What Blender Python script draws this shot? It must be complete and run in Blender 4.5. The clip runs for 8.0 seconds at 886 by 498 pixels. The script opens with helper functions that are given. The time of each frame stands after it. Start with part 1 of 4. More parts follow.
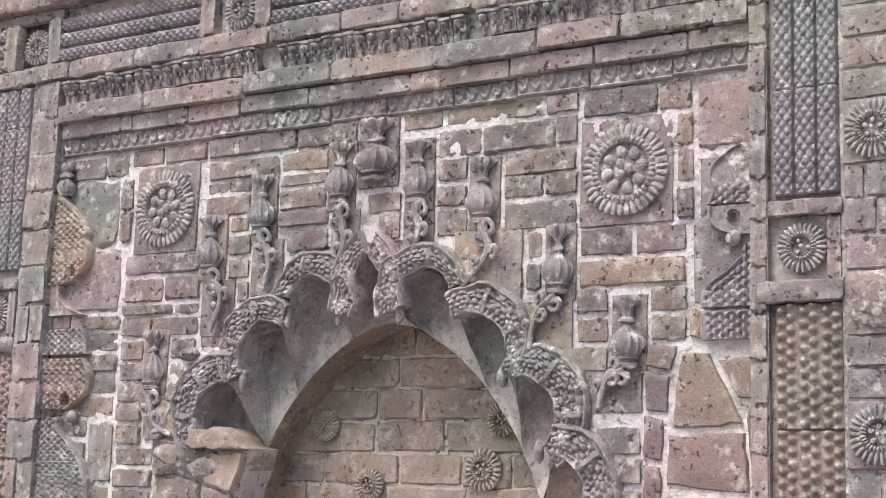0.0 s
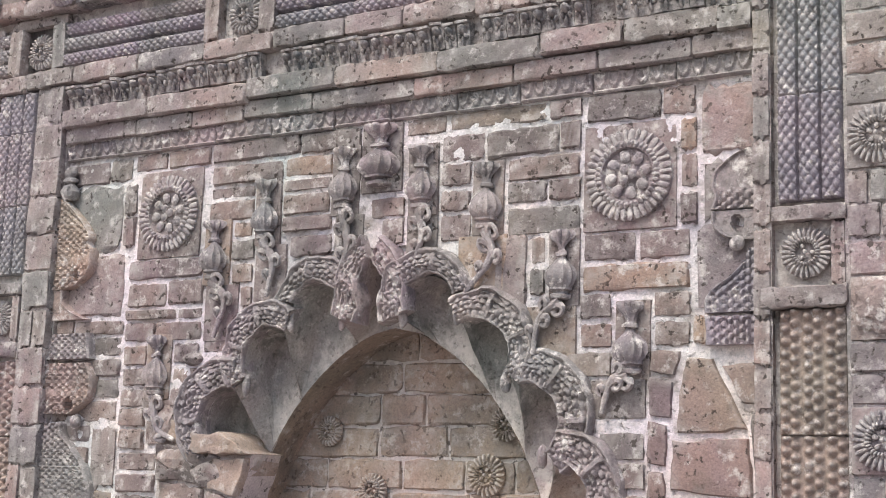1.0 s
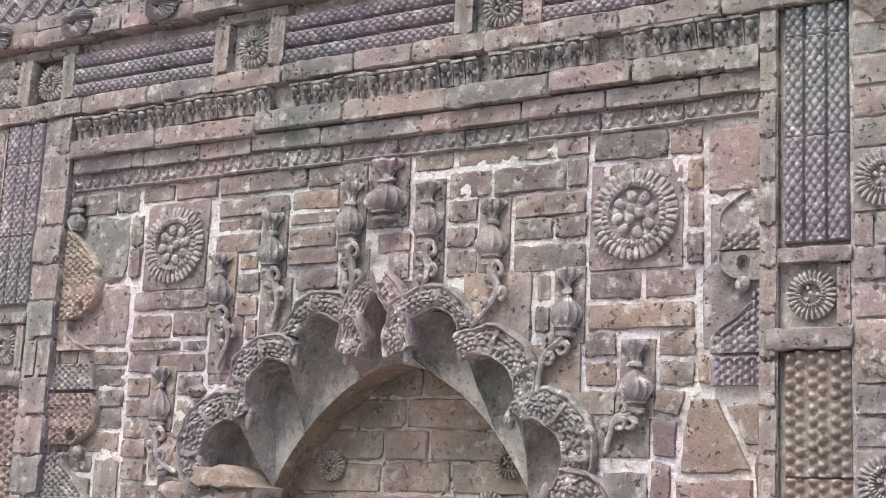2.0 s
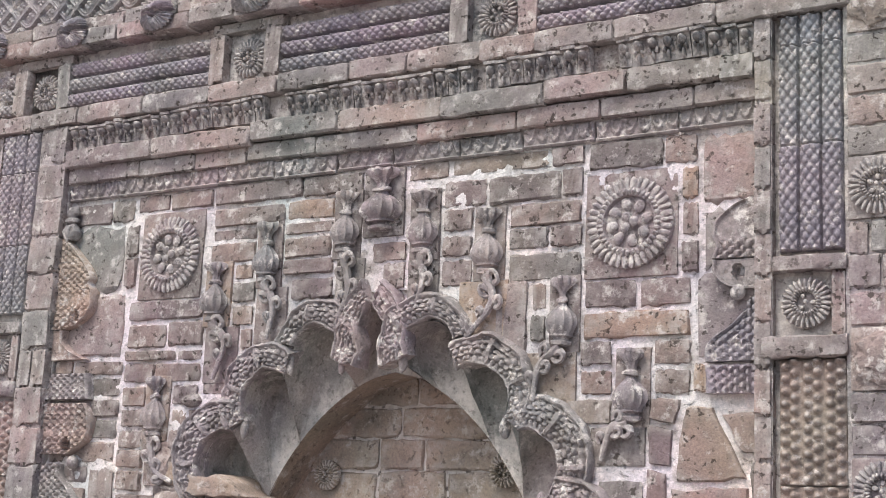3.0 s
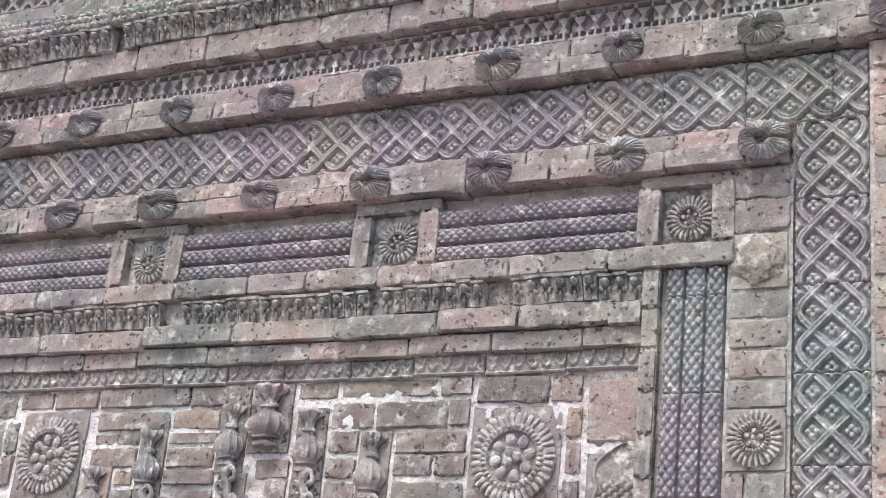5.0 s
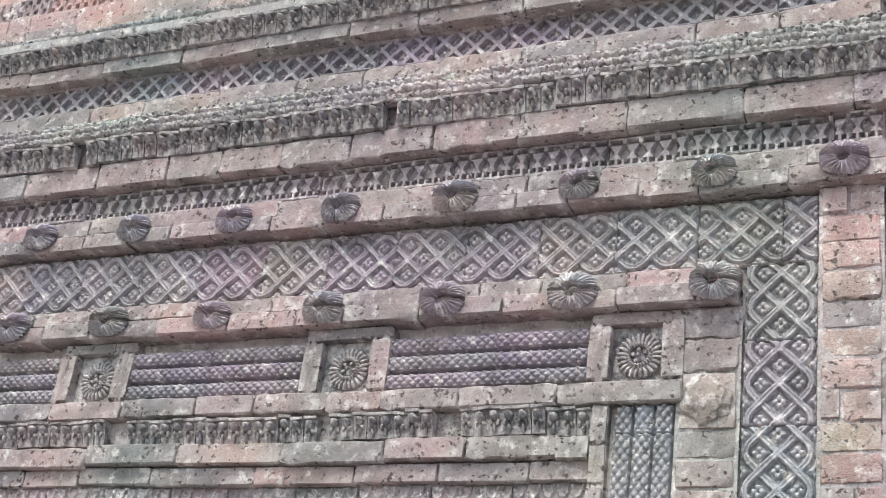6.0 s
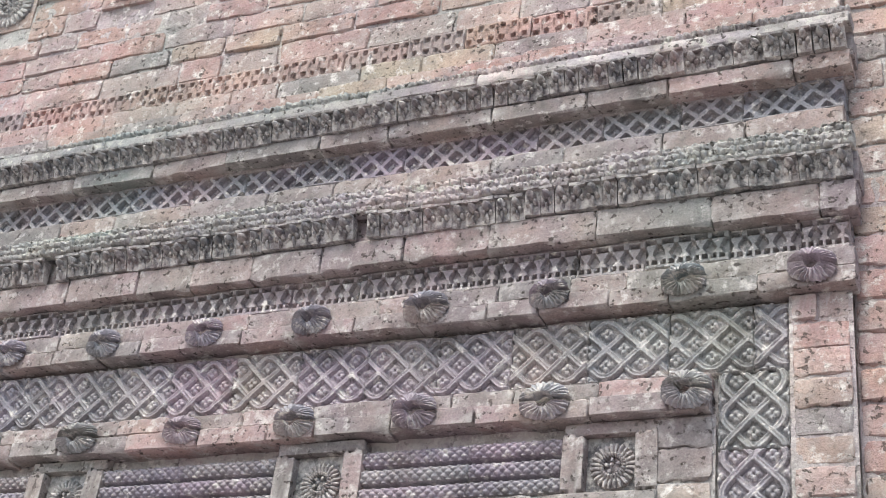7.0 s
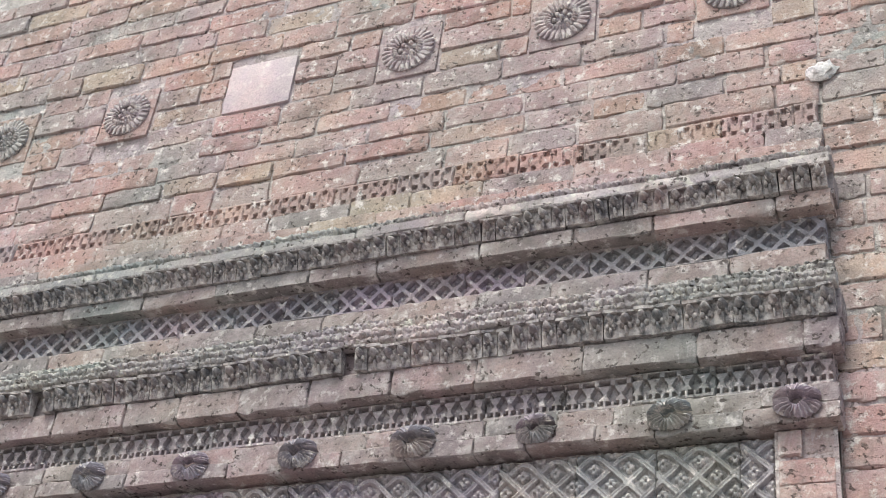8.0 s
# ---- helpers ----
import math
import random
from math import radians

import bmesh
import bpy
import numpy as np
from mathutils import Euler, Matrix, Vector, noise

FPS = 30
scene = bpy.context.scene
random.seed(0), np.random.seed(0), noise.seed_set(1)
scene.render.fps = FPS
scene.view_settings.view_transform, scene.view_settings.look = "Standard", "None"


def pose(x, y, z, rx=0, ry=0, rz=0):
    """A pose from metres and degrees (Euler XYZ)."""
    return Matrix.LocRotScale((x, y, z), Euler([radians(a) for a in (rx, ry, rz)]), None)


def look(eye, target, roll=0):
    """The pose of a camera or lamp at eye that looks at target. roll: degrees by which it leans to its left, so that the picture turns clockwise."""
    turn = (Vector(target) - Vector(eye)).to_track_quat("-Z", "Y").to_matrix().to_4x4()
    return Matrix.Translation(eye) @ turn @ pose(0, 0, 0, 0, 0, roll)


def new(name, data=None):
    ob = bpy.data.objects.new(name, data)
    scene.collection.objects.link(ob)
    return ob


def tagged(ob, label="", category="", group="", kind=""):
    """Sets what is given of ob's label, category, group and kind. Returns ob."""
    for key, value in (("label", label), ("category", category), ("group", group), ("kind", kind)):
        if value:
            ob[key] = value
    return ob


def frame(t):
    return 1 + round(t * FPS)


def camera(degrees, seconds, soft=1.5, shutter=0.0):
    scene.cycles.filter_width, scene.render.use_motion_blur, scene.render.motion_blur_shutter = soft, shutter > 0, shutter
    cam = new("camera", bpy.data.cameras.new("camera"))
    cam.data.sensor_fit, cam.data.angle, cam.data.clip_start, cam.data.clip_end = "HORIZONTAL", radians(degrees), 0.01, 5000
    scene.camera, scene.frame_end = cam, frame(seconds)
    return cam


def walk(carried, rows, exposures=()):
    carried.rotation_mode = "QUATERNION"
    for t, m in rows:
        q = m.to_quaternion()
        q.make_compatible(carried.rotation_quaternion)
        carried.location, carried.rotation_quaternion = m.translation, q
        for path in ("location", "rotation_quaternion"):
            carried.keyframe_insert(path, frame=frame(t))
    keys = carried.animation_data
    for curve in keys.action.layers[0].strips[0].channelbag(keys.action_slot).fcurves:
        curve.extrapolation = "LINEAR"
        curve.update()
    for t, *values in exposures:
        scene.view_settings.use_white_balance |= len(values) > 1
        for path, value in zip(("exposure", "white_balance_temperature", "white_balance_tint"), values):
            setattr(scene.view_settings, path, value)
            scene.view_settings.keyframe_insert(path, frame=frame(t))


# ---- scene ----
# The camera turns where it is held, three metres in front of the wall, and tilts upward.
cam = camera(34.0, 8.0, soft=1.0)
# seconds, x, y, z, yaw, pitch, roll
PATH_ROWS = [
    (0.0, 2.866, -3.104, 1.601, 31.75, 9.62, 1.70),
    (0.5, 2.875, -3.091, 1.598, 31.77, 9.62, 1.86),
    (1.0, 2.866, -3.101, 1.600, 31.92, 9.84, 1.80),
    (1.5, 2.861, -3.112, 1.609, 32.03, 10.77, 2.56),
    (3.0, 2.862, -3.112, 1.601, 31.89, 11.58, 2.55),
    (3.5, 2.865, -3.135, 1.621, 31.39, 13.91, 3.05),
    (4.0, 2.872, -3.151, 1.636, 30.58, 15.82, 3.14),
    (4.5, 2.882, -3.153, 1.630, 29.27, 17.69, 4.26),
    (6.0, 2.908, -3.148, 1.596, 27.16, 25.87, 7.88),
    (6.5, 2.914, -3.140, 1.596, 26.83, 27.85, 7.23),
    (7.0, 2.917, -3.140, 1.600, 26.70, 30.35, 7.02),
    (7.5, 2.924, -3.146, 1.587, 27.32, 33.49, 7.40),
    (8.0, 2.929, -3.163, 1.583, 26.93, 35.68, 7.52),
]
walk(cam, [(t, pose(x, y, z, 90 + pitch, 0, yaw) @ pose(0, 0, 0, 0, 0, roll)) for t, x, y, z, yaw, pitch, roll in PATH_ROWS],
     exposures=[(0.0, 0.56, 6450, 7), (1.5, 0.55, 6430, 7), (3.5, 0.56, 6330, 7), (4.5, 0.63, 6150, 4), (6.5, 0.91, 6120, 2), (8.0, 0.64, 6300, 2)])

# ---- light: an overcast sky ----
world = bpy.data.worlds.new("overcast_sky")
scene.world = world
world.use_nodes = True
wn, wl = world.node_tree.nodes, world.node_tree.links
sky = wn.new("ShaderNodeTexSky")
sky.sky_type, sky.sun_disc = "NISHITA", False
sky.sun_elevation, sky.sun_rotation = radians(55), radians(200)
sky.air_density, sky.dust_density = 1.0, 4.0
wl.new(sky.outputs[0], wn["Background"].inputs[0])
wn["Background"].inputs[1].default_value = 0.15
sun = new("sun", bpy.data.lights.new("sun", "SUN"))
sun.data.energy, sun.data.angle, sun.data.color = 1.5, radians(17), (1.0, 0.96, 0.9)
sun.matrix_world = look((0.5, -4.0, 9.0), (1.0, 0.0, 2.0))

# ---- materials ----
def terracotta(name, colours, stain=(0.10, 0.095, 0.085), stain_amount=0.35, pale=(0.68, 0.635, 0.60), pale_amount=0.28,
               pits=0.85, bump=0.6, by_object=True, mute=0.52, gain=1.18):
    """Fired clay: body colour by piece, blotches, dark weathering, pale lime bloom, pits and grain."""
    mat = bpy.data.materials.new(name)
    mat.use_nodes = True
    n, l = mat.node_tree.nodes, mat.node_tree.links
    bsdf = n["Principled BSDF"]
    geo = n.new("ShaderNodeNewGeometry")
    pos = geo.outputs["Position"]

    def noise_tex(scale, detail=5.0, rough=0.6):
        t = n.new("ShaderNodeTexNoise")
        t.inputs["Scale"].default_value, t.inputs["Detail"].default_value, t.inputs["Roughness"].default_value = scale, detail, rough
        l.new(pos, t.inputs["Vector"])
        return t.outputs["Fac"]

    def ramp(value, stops):
        r = n.new("ShaderNodeValToRGB")
        while len(r.color_ramp.elements) < len(stops):
            r.color_ramp.elements.new(0.5)
        for e, (p, c) in zip(r.color_ramp.elements, stops):
            e.position, e.color = p, (*c, 1) if len(c) == 3 else c
        l.new(value, r.inputs[0])
        return r.outputs[0]

    def mix(fac, a, b, mode="MIX"):
        m = n.new("ShaderNodeMix")
        m.data_type, m.blend_type = "RGBA", mode
        for sock, v in ((m.inputs[0], fac), (m.inputs[6], a), (m.inputs[7], b)):
            if isinstance(v, bpy.types.NodeSocket):
                l.new(v, sock)
            elif isinstance(v, float):
                sock.default_value = v
            else:
                sock.default_value = (*v, 1)
        return m.outputs[2]

    if by_object:
        who = n.new("ShaderNodeObjectInfo").outputs["Random"]
    else:
        who = geo.outputs["Random Per Island"]
    colours = [tuple(gain * ((1 - mute) * v + mute * (0.3 * c[0] + 0.55 * c[1] + 0.15 * c[2]) * k) for v, k in zip(c, (1.02, 1.0, 1.06))) for c in colours]
    colours = colours * 2 if len(colours) == 1 else colours
    steps = [(i / max(1, len(colours) - 1), c) for i, c in enumerate(colours)]
    body = ramp(who, steps)
    blotch = ramp(noise_tex(3.2, 4), [(0.30, (0.72, 0.74, 0.76)), (0.55, (1.0, 0.98, 0.96)), (0.75, (1.22, 1.12, 1.02))])
    body = mix(1.0, body, blotch, "MULTIPLY")
    hue = ramp(noise_tex(1.7, 3, 0.55), [(0.32, (0.80, 1.02, 0.99)), (0.47, (1.0, 1.0, 1.0)), (0.58, (1.04, 0.94, 1.07)), (0.72, (1.14, 0.98, 0.86))])
    body = mix(0.6, body, hue, "MULTIPLY")
    grain = ramp(noise_tex(160, 6, 0.7), [(0.25, (0.55, 0.55, 0.55)), (0.5, (1, 1, 1)), (0.78, (1.42, 1.40, 1.36))])
    body = mix(0.8, body, grain, "MULTIPLY")
    dark = ramp(noise_tex(7.5, 7, 0.68), [(0.50, (0, 0, 0)), (0.64, (stain_amount,) * 3)])
    body = mix(dark, body, stain)
    bloom = ramp(noise_tex(24, 8, 0.72), [(0.545, (0, 0, 0)), (0.65, (pale_amount * 2.2,) * 3)])
    body = mix(bloom, body, pale)
    # convex edges paled: edge highlights put into the colour, broken up by noise
    edge = ramp(geo.outputs["Pointiness"], [(0.53, (0, 0, 0)), (0.62, (0.60, 0.60, 0.60))])
    edge_breaks = ramp(noise_tex(30, 5, 0.7), [(0.40, (0, 0, 0)), (0.60, (1, 1, 1))])
    body = mix(mix(1.0, edge, edge_breaks, "MULTIPLY"), body, pale)
    holes = ramp(noise_tex(62, 3, 0.55), [(0.585, (0, 0, 0)), (0.64, (1, 1, 1))])
    few = ramp(noise_tex(17, 3), [(0.42, (0, 0, 0)), (0.55, (1, 1, 1))])
    pit = mix(1.0, holes, few, "MULTIPLY")
    pit_colour = mix(1.0, pit, (pits,) * 3, "MULTIPLY")
    body = mix(pit_colour, body, (0.05, 0.04, 0.035))
    l.new(body, bsdf.inputs["Base Color"])
    bsdf.inputs["Roughness"].default_value = 0.92
    bsdf.inputs["Specular IOR Level"].default_value = 0.25
    relief = mix(0.5, noise_tex(110, 8, 0.75), noise_tex(28, 6, 0.7))
    relief = mix(pit, relief, (0.0, 0.0, 0.0))
    b = n.new("ShaderNodeBump")
    b.inputs["Strength"].default_value, b.inputs["Distance"].default_value = bump, 0.012
    l.new(relief, b.inputs["Height"])
    l.new(b.outputs[0], bsdf.inputs["Normal"])
    return mat


# base colours of the fired clay
BROWN, MAUVE, GREY, ORANGE, PINK, OCHRE = (0.27, 0.20, 0.165), (0.25, 0.18, 0.175), (0.20, 0.185, 0.165), (0.36, 0.205, 0.125), (0.36, 0.22, 0.19), (0.36, 0.265, 0.165)
M_NICHE = terracotta("niche_brick", [GREY, (0.20, 0.155, 0.14), MAUVE, BROWN, (0.31, 0.215, 0.175), MAUVE, (0.40, 0.26, 0.16), (0.24, 0.20, 0.17), (0.27, 0.185, 0.165)], stain_amount=0.5, gain=0.95, mute=0.33)
M_UPPER = terracotta("upper_brick", [ORANGE, PINK, (0.40, 0.25, 0.19), (0.38, 0.20, 0.15), OCHRE, PINK, (0.25, 0.21, 0.19), (0.42, 0.235, 0.165), (0.33, 0.25, 0.22), (0.40, 0.21, 0.165)], pits=0.75, mute=0.40, gain=1.32, bump=0.95, stain_amount=0.42, pale_amount=0.45)
M_LEDGE = terracotta("ledge_brick", [MAUVE, BROWN, GREY, (0.34, 0.205, 0.175), BROWN, (0.37, 0.20, 0.155), GREY, (0.30, 0.225, 0.17), MAUVE], stain_amount=0.55, gain=1.15, mute=0.52)
M_CARVED = terracotta("carved_clay", [(0.27, 0.22, 0.195), (0.23, 0.20, 0.19), (0.28, 0.215, 0.205), (0.30, 0.245, 0.205)], stain_amount=0.6, pale_amount=0.5, pits=0.4, gain=1.3)
# darkest clay: the shade under the overhanging ledges is put into its colour
M_DARK = terracotta("shade_dark_clay", [(0.14, 0.13, 0.125), (0.19, 0.16, 0.15), (0.12, 0.115, 0.115), (0.24, 0.17, 0.145)], stain_amount=0.6, pale_amount=0.4, pits=0.3, gain=1.25)
M_LICHEN = terracotta("lichen_crust", [(0.35, 0.315, 0.275), (0.42, 0.385, 0.34), (0.30, 0.26, 0.235)], stain_amount=0.6, pale=(0.58, 0.56, 0.50), pale_amount=0.5, bump=0.8)
M_PURPLE = terracotta("purple_clay", [(0.25, 0.20, 0.235), (0.215, 0.20, 0.225), (0.25, 0.215, 0.215), (0.215, 0.222, 0.225)], stain_amount=0.5, pale_amount=0.4, pits=0.2, gain=1.38, mute=0.35)
M_FRIEZE = terracotta("frieze_clay", [(0.235, 0.232, 0.245), (0.255, 0.24, 0.255), (0.28, 0.23, 0.25), (0.25, 0.25, 0.242), (0.29, 0.25, 0.225)], stain_amount=0.5, pale_amount=0.5, pits=0.3, gain=1.5, mute=0.3)
M_TAN = terracotta("tan_clay", [(0.36, 0.25, 0.18), (0.33, 0.225, 0.175)], stain_amount=0.45, pale_amount=0.4, pits=0.3, mute=0.42)
M_BACK = terracotta("back_brick", [(0.42, 0.31, 0.21), (0.38, 0.295, 0.21), (0.41, 0.295, 0.21)], stain_amount=0.5, pale_amount=0.2, pits=0.5, mute=0.3, gain=0.92)
M_BACK_BED = terracotta("back_mortar", [(0.50, 0.42, 0.34)], stain_amount=0.4)
M_PLASTER = terracotta("niche_plaster", [(0.36, 0.315, 0.258)], stain=(0.11, 0.12, 0.11), stain_amount=0.8, pits=0.4, bump=0.6)
M_MORTAR = terracotta("lime_mortar", [(0.70, 0.65, 0.61)], stain=(0.24, 0.20, 0.17), stain_amount=0.75, pits=0.4, bump=1.0)
M_OLD_MORTAR = terracotta("old_mortar", [(0.42, 0.345, 0.30)], stain_amount=0.6, pale_amount=0.6, pits=0.4, bump=0.9)
M_PATCH = terracotta("smooth_patch", [(0.46, 0.36, 0.345)], stain_amount=0.1, pale=(0.66, 0.60, 0.56), pale_amount=0.4, pits=0.1, bump=0.15)
M_GROUND = terracotta("paving", [(0.30, 0.24, 0.20)], stain_amount=0.4)

# ---- mesh helpers ----
rng = random.Random(7)


def mesh_of(name, bm, smooth=True):
    me = bpy.data.meshes.new(name)
    bm.normal_update()
    bm.to_mesh(me)
    bm.free()
    if smooth:
        me.shade_smooth()
        me.set_sharp_from_angle(angle=radians(38))
    return me


def thing(name, label, category, group="", kind="", at=(0, 0, 0)):
    ob = new(name)
    ob.location = at
    ob.empty_display_size = 0.05
    return tagged(ob, label, category, group, kind)


def put(name, me, mat, parent, m=None, label=""):
    """Links a mesh as one part under a thing."""
    if not me.materials:
        me.materials.append(mat)
    ob = new(name, me)
    if m is not None:
        ob.matrix_basis = m
    if parent is not None:
        ob.parent = parent
    if label:
        ob["label"] = label
    return ob


def part(name, bm, mat, parent, label="", smooth=True):
    return put(name, mesh_of(name, bm, smooth), mat, parent, None, label)


def box(bm, x0, x1, y0, y1, z0, z1, bevel=0.0):
    m = Matrix.LocRotScale(((x0 + x1) / 2, (y0 + y1) / 2, (z0 + z1) / 2), None, (x1 - x0, y1 - y0, z1 - z0))
    got = bmesh.ops.create_cube(bm, size=1.0, matrix=m)
    if bevel:
        es = list({e for v in got["verts"] for e in v.link_edges})
        bmesh.ops.bevel(bm, geom=es, offset=bevel, segments=2, affect="EDGES", profile=0.6)


def worn(bm, amount, scale=9.0, seed=0.0):
    """Wears a mesh: small uneven shifts of its surface."""
    for v in bm.verts:
        p = v.co * scale + Vector((seed, seed * 1.7, 0))
        v.co += Vector((noise.noise(p), noise.noise(p + Vector((31, 0, 0))), noise.noise(p + Vector((0, 57, 0))))) * amount


def brick_mesh(name, w, d, h, seed):
    """One worn brick, its front face at y = 0, the middle of the front at the origin; edges rounded and chipped."""
    r = random.Random(seed)
    bm = bmesh.new()
    nx, nz = 8, 4
    rows = []
    for j in range(nz + 1):
        row = []
        for i in range(nx + 1):
            u, v = i / nx * 2 - 1, j / nz * 2 - 1
            edge_u, edge_v = abs(u) > 0.99, abs(v) > 0.99
            y = 0.0
            if edge_u or edge_v:
                y = 0.003 + 0.004 * r.random() ** 2
            if edge_u and edge_v:
                y = 0.006 + 0.008 * r.random()
            if not (edge_u or edge_v):
                y = r.uniform(-0.002, 0.002)
                if i in (1, nx - 1):
                    u *= 1.285
                if j in (1, nz - 1):
                    v *= 1.78
            x, z = u * w / 2, v * h / 2
            if edge_u or edge_v:
                x += r.uniform(-0.003, 0.003)
                z += r.uniform(-0.0032, 0.003)
            row.append(bm.verts.new((x, y, z)))
        rows.append(row)
    for j in range(nz):
        for i in range(nx):
            bm.faces.new((rows[j][i], rows[j][i + 1], rows[j + 1][i + 1], rows[j + 1][i]))
    rim = rows[0] + [row[-1] for row in rows[1:]] + rows[-1][-2::-1] + [row[0] for row in rows[-2:0:-1]]
    back = [bm.verts.new((v.co.x, d, v.co.z)) for v in rim]
    for a in range(len(rim)):
        b = (a + 1) % len(rim)
        bm.faces.new((rim[b], rim[a], back[a], back[b]))
    return mesh_of(name, bm)


SHAPES = {}


def brick_shapes(mat):
    """Worn brick meshes of one material: long ones and half ones."""
    if mat.name not in SHAPES:
        SHAPES[mat.name] = ([brick_mesh("brick", 0.2, 0.07, 0.05, s) for s in range(9)], [brick_mesh("brick", 0.09, 0.07, 0.05, 50 + s) for s in range(6)])
    return SHAPES[mat.name]


def brick(mat, parent, x0, x1, z0, z1, y, tilt=0.0, name="brick", loose=1.0):
    long, short = brick_shapes(mat)
    w, h = x1 - x0, z1 - z0
    me = rng.choice(long if w > 0.12 else short)
    base = 0.2 if w > 0.12 else 0.09
    m = Matrix.LocRotScale(((x0 + x1) / 2, y + rng.uniform(-0.005, 0.004) * loose, (z0 + z1) / 2),
                           Euler((rng.uniform(-0.04, 0.04) * loose, rng.uniform(-0.013, 0.013) * loose + tilt, rng.uniform(-0.015, 0.015) * loose)), (w / base, 1.0, h / 0.05))
    return put(name, me, mat, parent, m)


def lay(mat, parent, x0, x1, z0, z1, y, pitch=0.055, joint=0.008, long=0.2, blocked=None, sag=None):
    """Courses of bricks over a stretch of wall, leaving out what blocked(z0, z1) gives as intervals of x."""
    count = max(1, round((z1 - z0) / pitch))
    pitch = (z1 - z0) / count
    for k in range(count):
        a = z0 + k * pitch
        b = a + pitch
        spans = [(x0, x1)]
        for p, q in (blocked(a, b) if blocked else []):
            cut = []
            for s, e in spans:
                if q <= s or p >= e:
                    cut.append((s, e))
                else:
                    if p - s > 0.02:
                        cut.append((s, p))
                    if e - q > 0.02:
                        cut.append((q, e))
            spans = cut
        for s, e in spans:
            x = s
            first = rng.choice((0.5, 0.75, 1.0))
            while x < e - 0.015:
                w = long * first * rng.choice((1.0, 1.1, 0.9, 1.2, 0.8, 1.0, 0.6))
                first = 1.0
                if e - (x + w) < 0.06:
                    w = e - x
                w = min(w, long * 1.35)
                j = joint * rng.uniform(0.6, 1.4)
                dz = rng.uniform(-0.003, 0.003)
                if min(x + w, e) - x - j > 0.028:
                    brick(mat, parent, x + j / 2, min(x + w, e) - j / 2, a + joint / 2 + dz, b - joint / 2 + dz, y)
                x += w


def row_of(mat, parent, x0, x1, z0, z1, y, long=0.2, joint=0.002, name="brick"):
    x = x0
    while x < x1 - 0.02:
        w = long * rng.uniform(0.7, 1.25)
        if x1 - (x + w) < 0.07:
            w = x1 - x
        dz = rng.uniform(-0.004, 0.004)
        brick(mat, parent, x + joint / 2, x + w - joint / 2, z0 + dz, z1 + dz, y, name=name, loose=0.55)
        x += w


def mortar_sheet(x0, x1, z0, z1, y, mat, parent, rough=0.004, step=0.007, skip=None):
    """Lime pushed up unevenly between the bricks: flush with them here, sunk or smeared over an edge there."""
    nx, nz = round((x1 - x0) / step), round((z1 - z0) / step)
    verts, faces = [], []
    for j in range(nz + 1):
        for i in range(nx + 1):
            x, z = x0 + (x1 - x0) * i / nx, z0 + (z1 - z0) * j / nz
            p = Vector((x, z, y * 3))
            verts.append((x, y - rough * (1.1 * noise.noise(p * 7) + 0.8 * noise.noise(p * 24) + 0.5 * noise.noise(p * 70)), z))
    for j in range(nz):
        for i in range(nx):
            if skip and skip(x0 + (x1 - x0) * (i + 0.5) / nx, z0 + (z1 - z0) * (j + 0.5) / nz):
                continue
            a = j * (nx + 1) + i
            faces.append((a, a + 1, a + nx + 2, a + nx + 1))
    me = bpy.data.meshes.new("mortar_bed")
    me.from_pydata(verts, [], faces)
    me.shade_smooth()
    return put("mortar_bed", me, mat, parent)


def relief(name, w, h, height, mat, parent, x, z, y, step=0.005, upright=False, depth=0.03, label=""):
    """A carved slab, w by h, lower left corner at (x, z): height(u, v) in metres tells how far its face stands out at u, v from that corner."""
    nx, nz = max(2, round(w / step)), max(2, round(h / step))
    verts, faces = [], []
    for j in range(nz + 1):
        for i in range(nx + 1):
            u, v = w * i / nx, h * j / nz
            e = min(u, w - u, v, h - v)
            k = height(v, u) if upright else height(u, v)
            k += 0.0012 * noise.noise(Vector((x + u, z + v, 0.3)) * 60) + 0.003 * noise.noise(Vector((x + u, z + v, 0.7)) * 9)
            if e < 1e-6:
                k -= 0.004
            verts.append((x + u, y - k, z + v))
    cols = nx + 1
    for j in range(nz):
        for i in range(nx):
            a = j * cols + i
            faces.append((a, a + 1, a + cols + 1, a + cols))
    rim = list(range(cols)) + [j * cols + nx for j in range(1, nz + 1)] + [nz * cols + i for i in range(nx - 1, -1, -1)] + [j * cols for j in range(nz - 1, 0, -1)]
    first = len(verts)
    verts += [(verts[a][0], y + depth, verts[a][2]) for a in rim]
    for k in range(len(rim)):
        b = (k + 1) % len(rim)
        faces.append((rim[b], rim[k], first + k, first + b))
    me = bpy.data.meshes.new(name)
    me.from_pydata(verts, [], faces)
    me.shade_smooth()
    me.set_sharp_from_angle(angle=radians(48))
    return put(name, me, mat, parent, None, label)


def dome(bm, x, y, z, rx, ry, rz, seg=8, rings=4):
    """A small half-sunk knob that stands out towards -y."""
    got = bmesh.ops.create_uvsphere(bm, u_segments=seg, v_segments=rings, radius=1.0,
                                    matrix=Matrix.Translation((x, y, z)) @ Matrix.Diagonal((rx, ry, rz, 1)) @ Matrix.Rotation(radians(90), 4, "X"))
    return got["verts"]


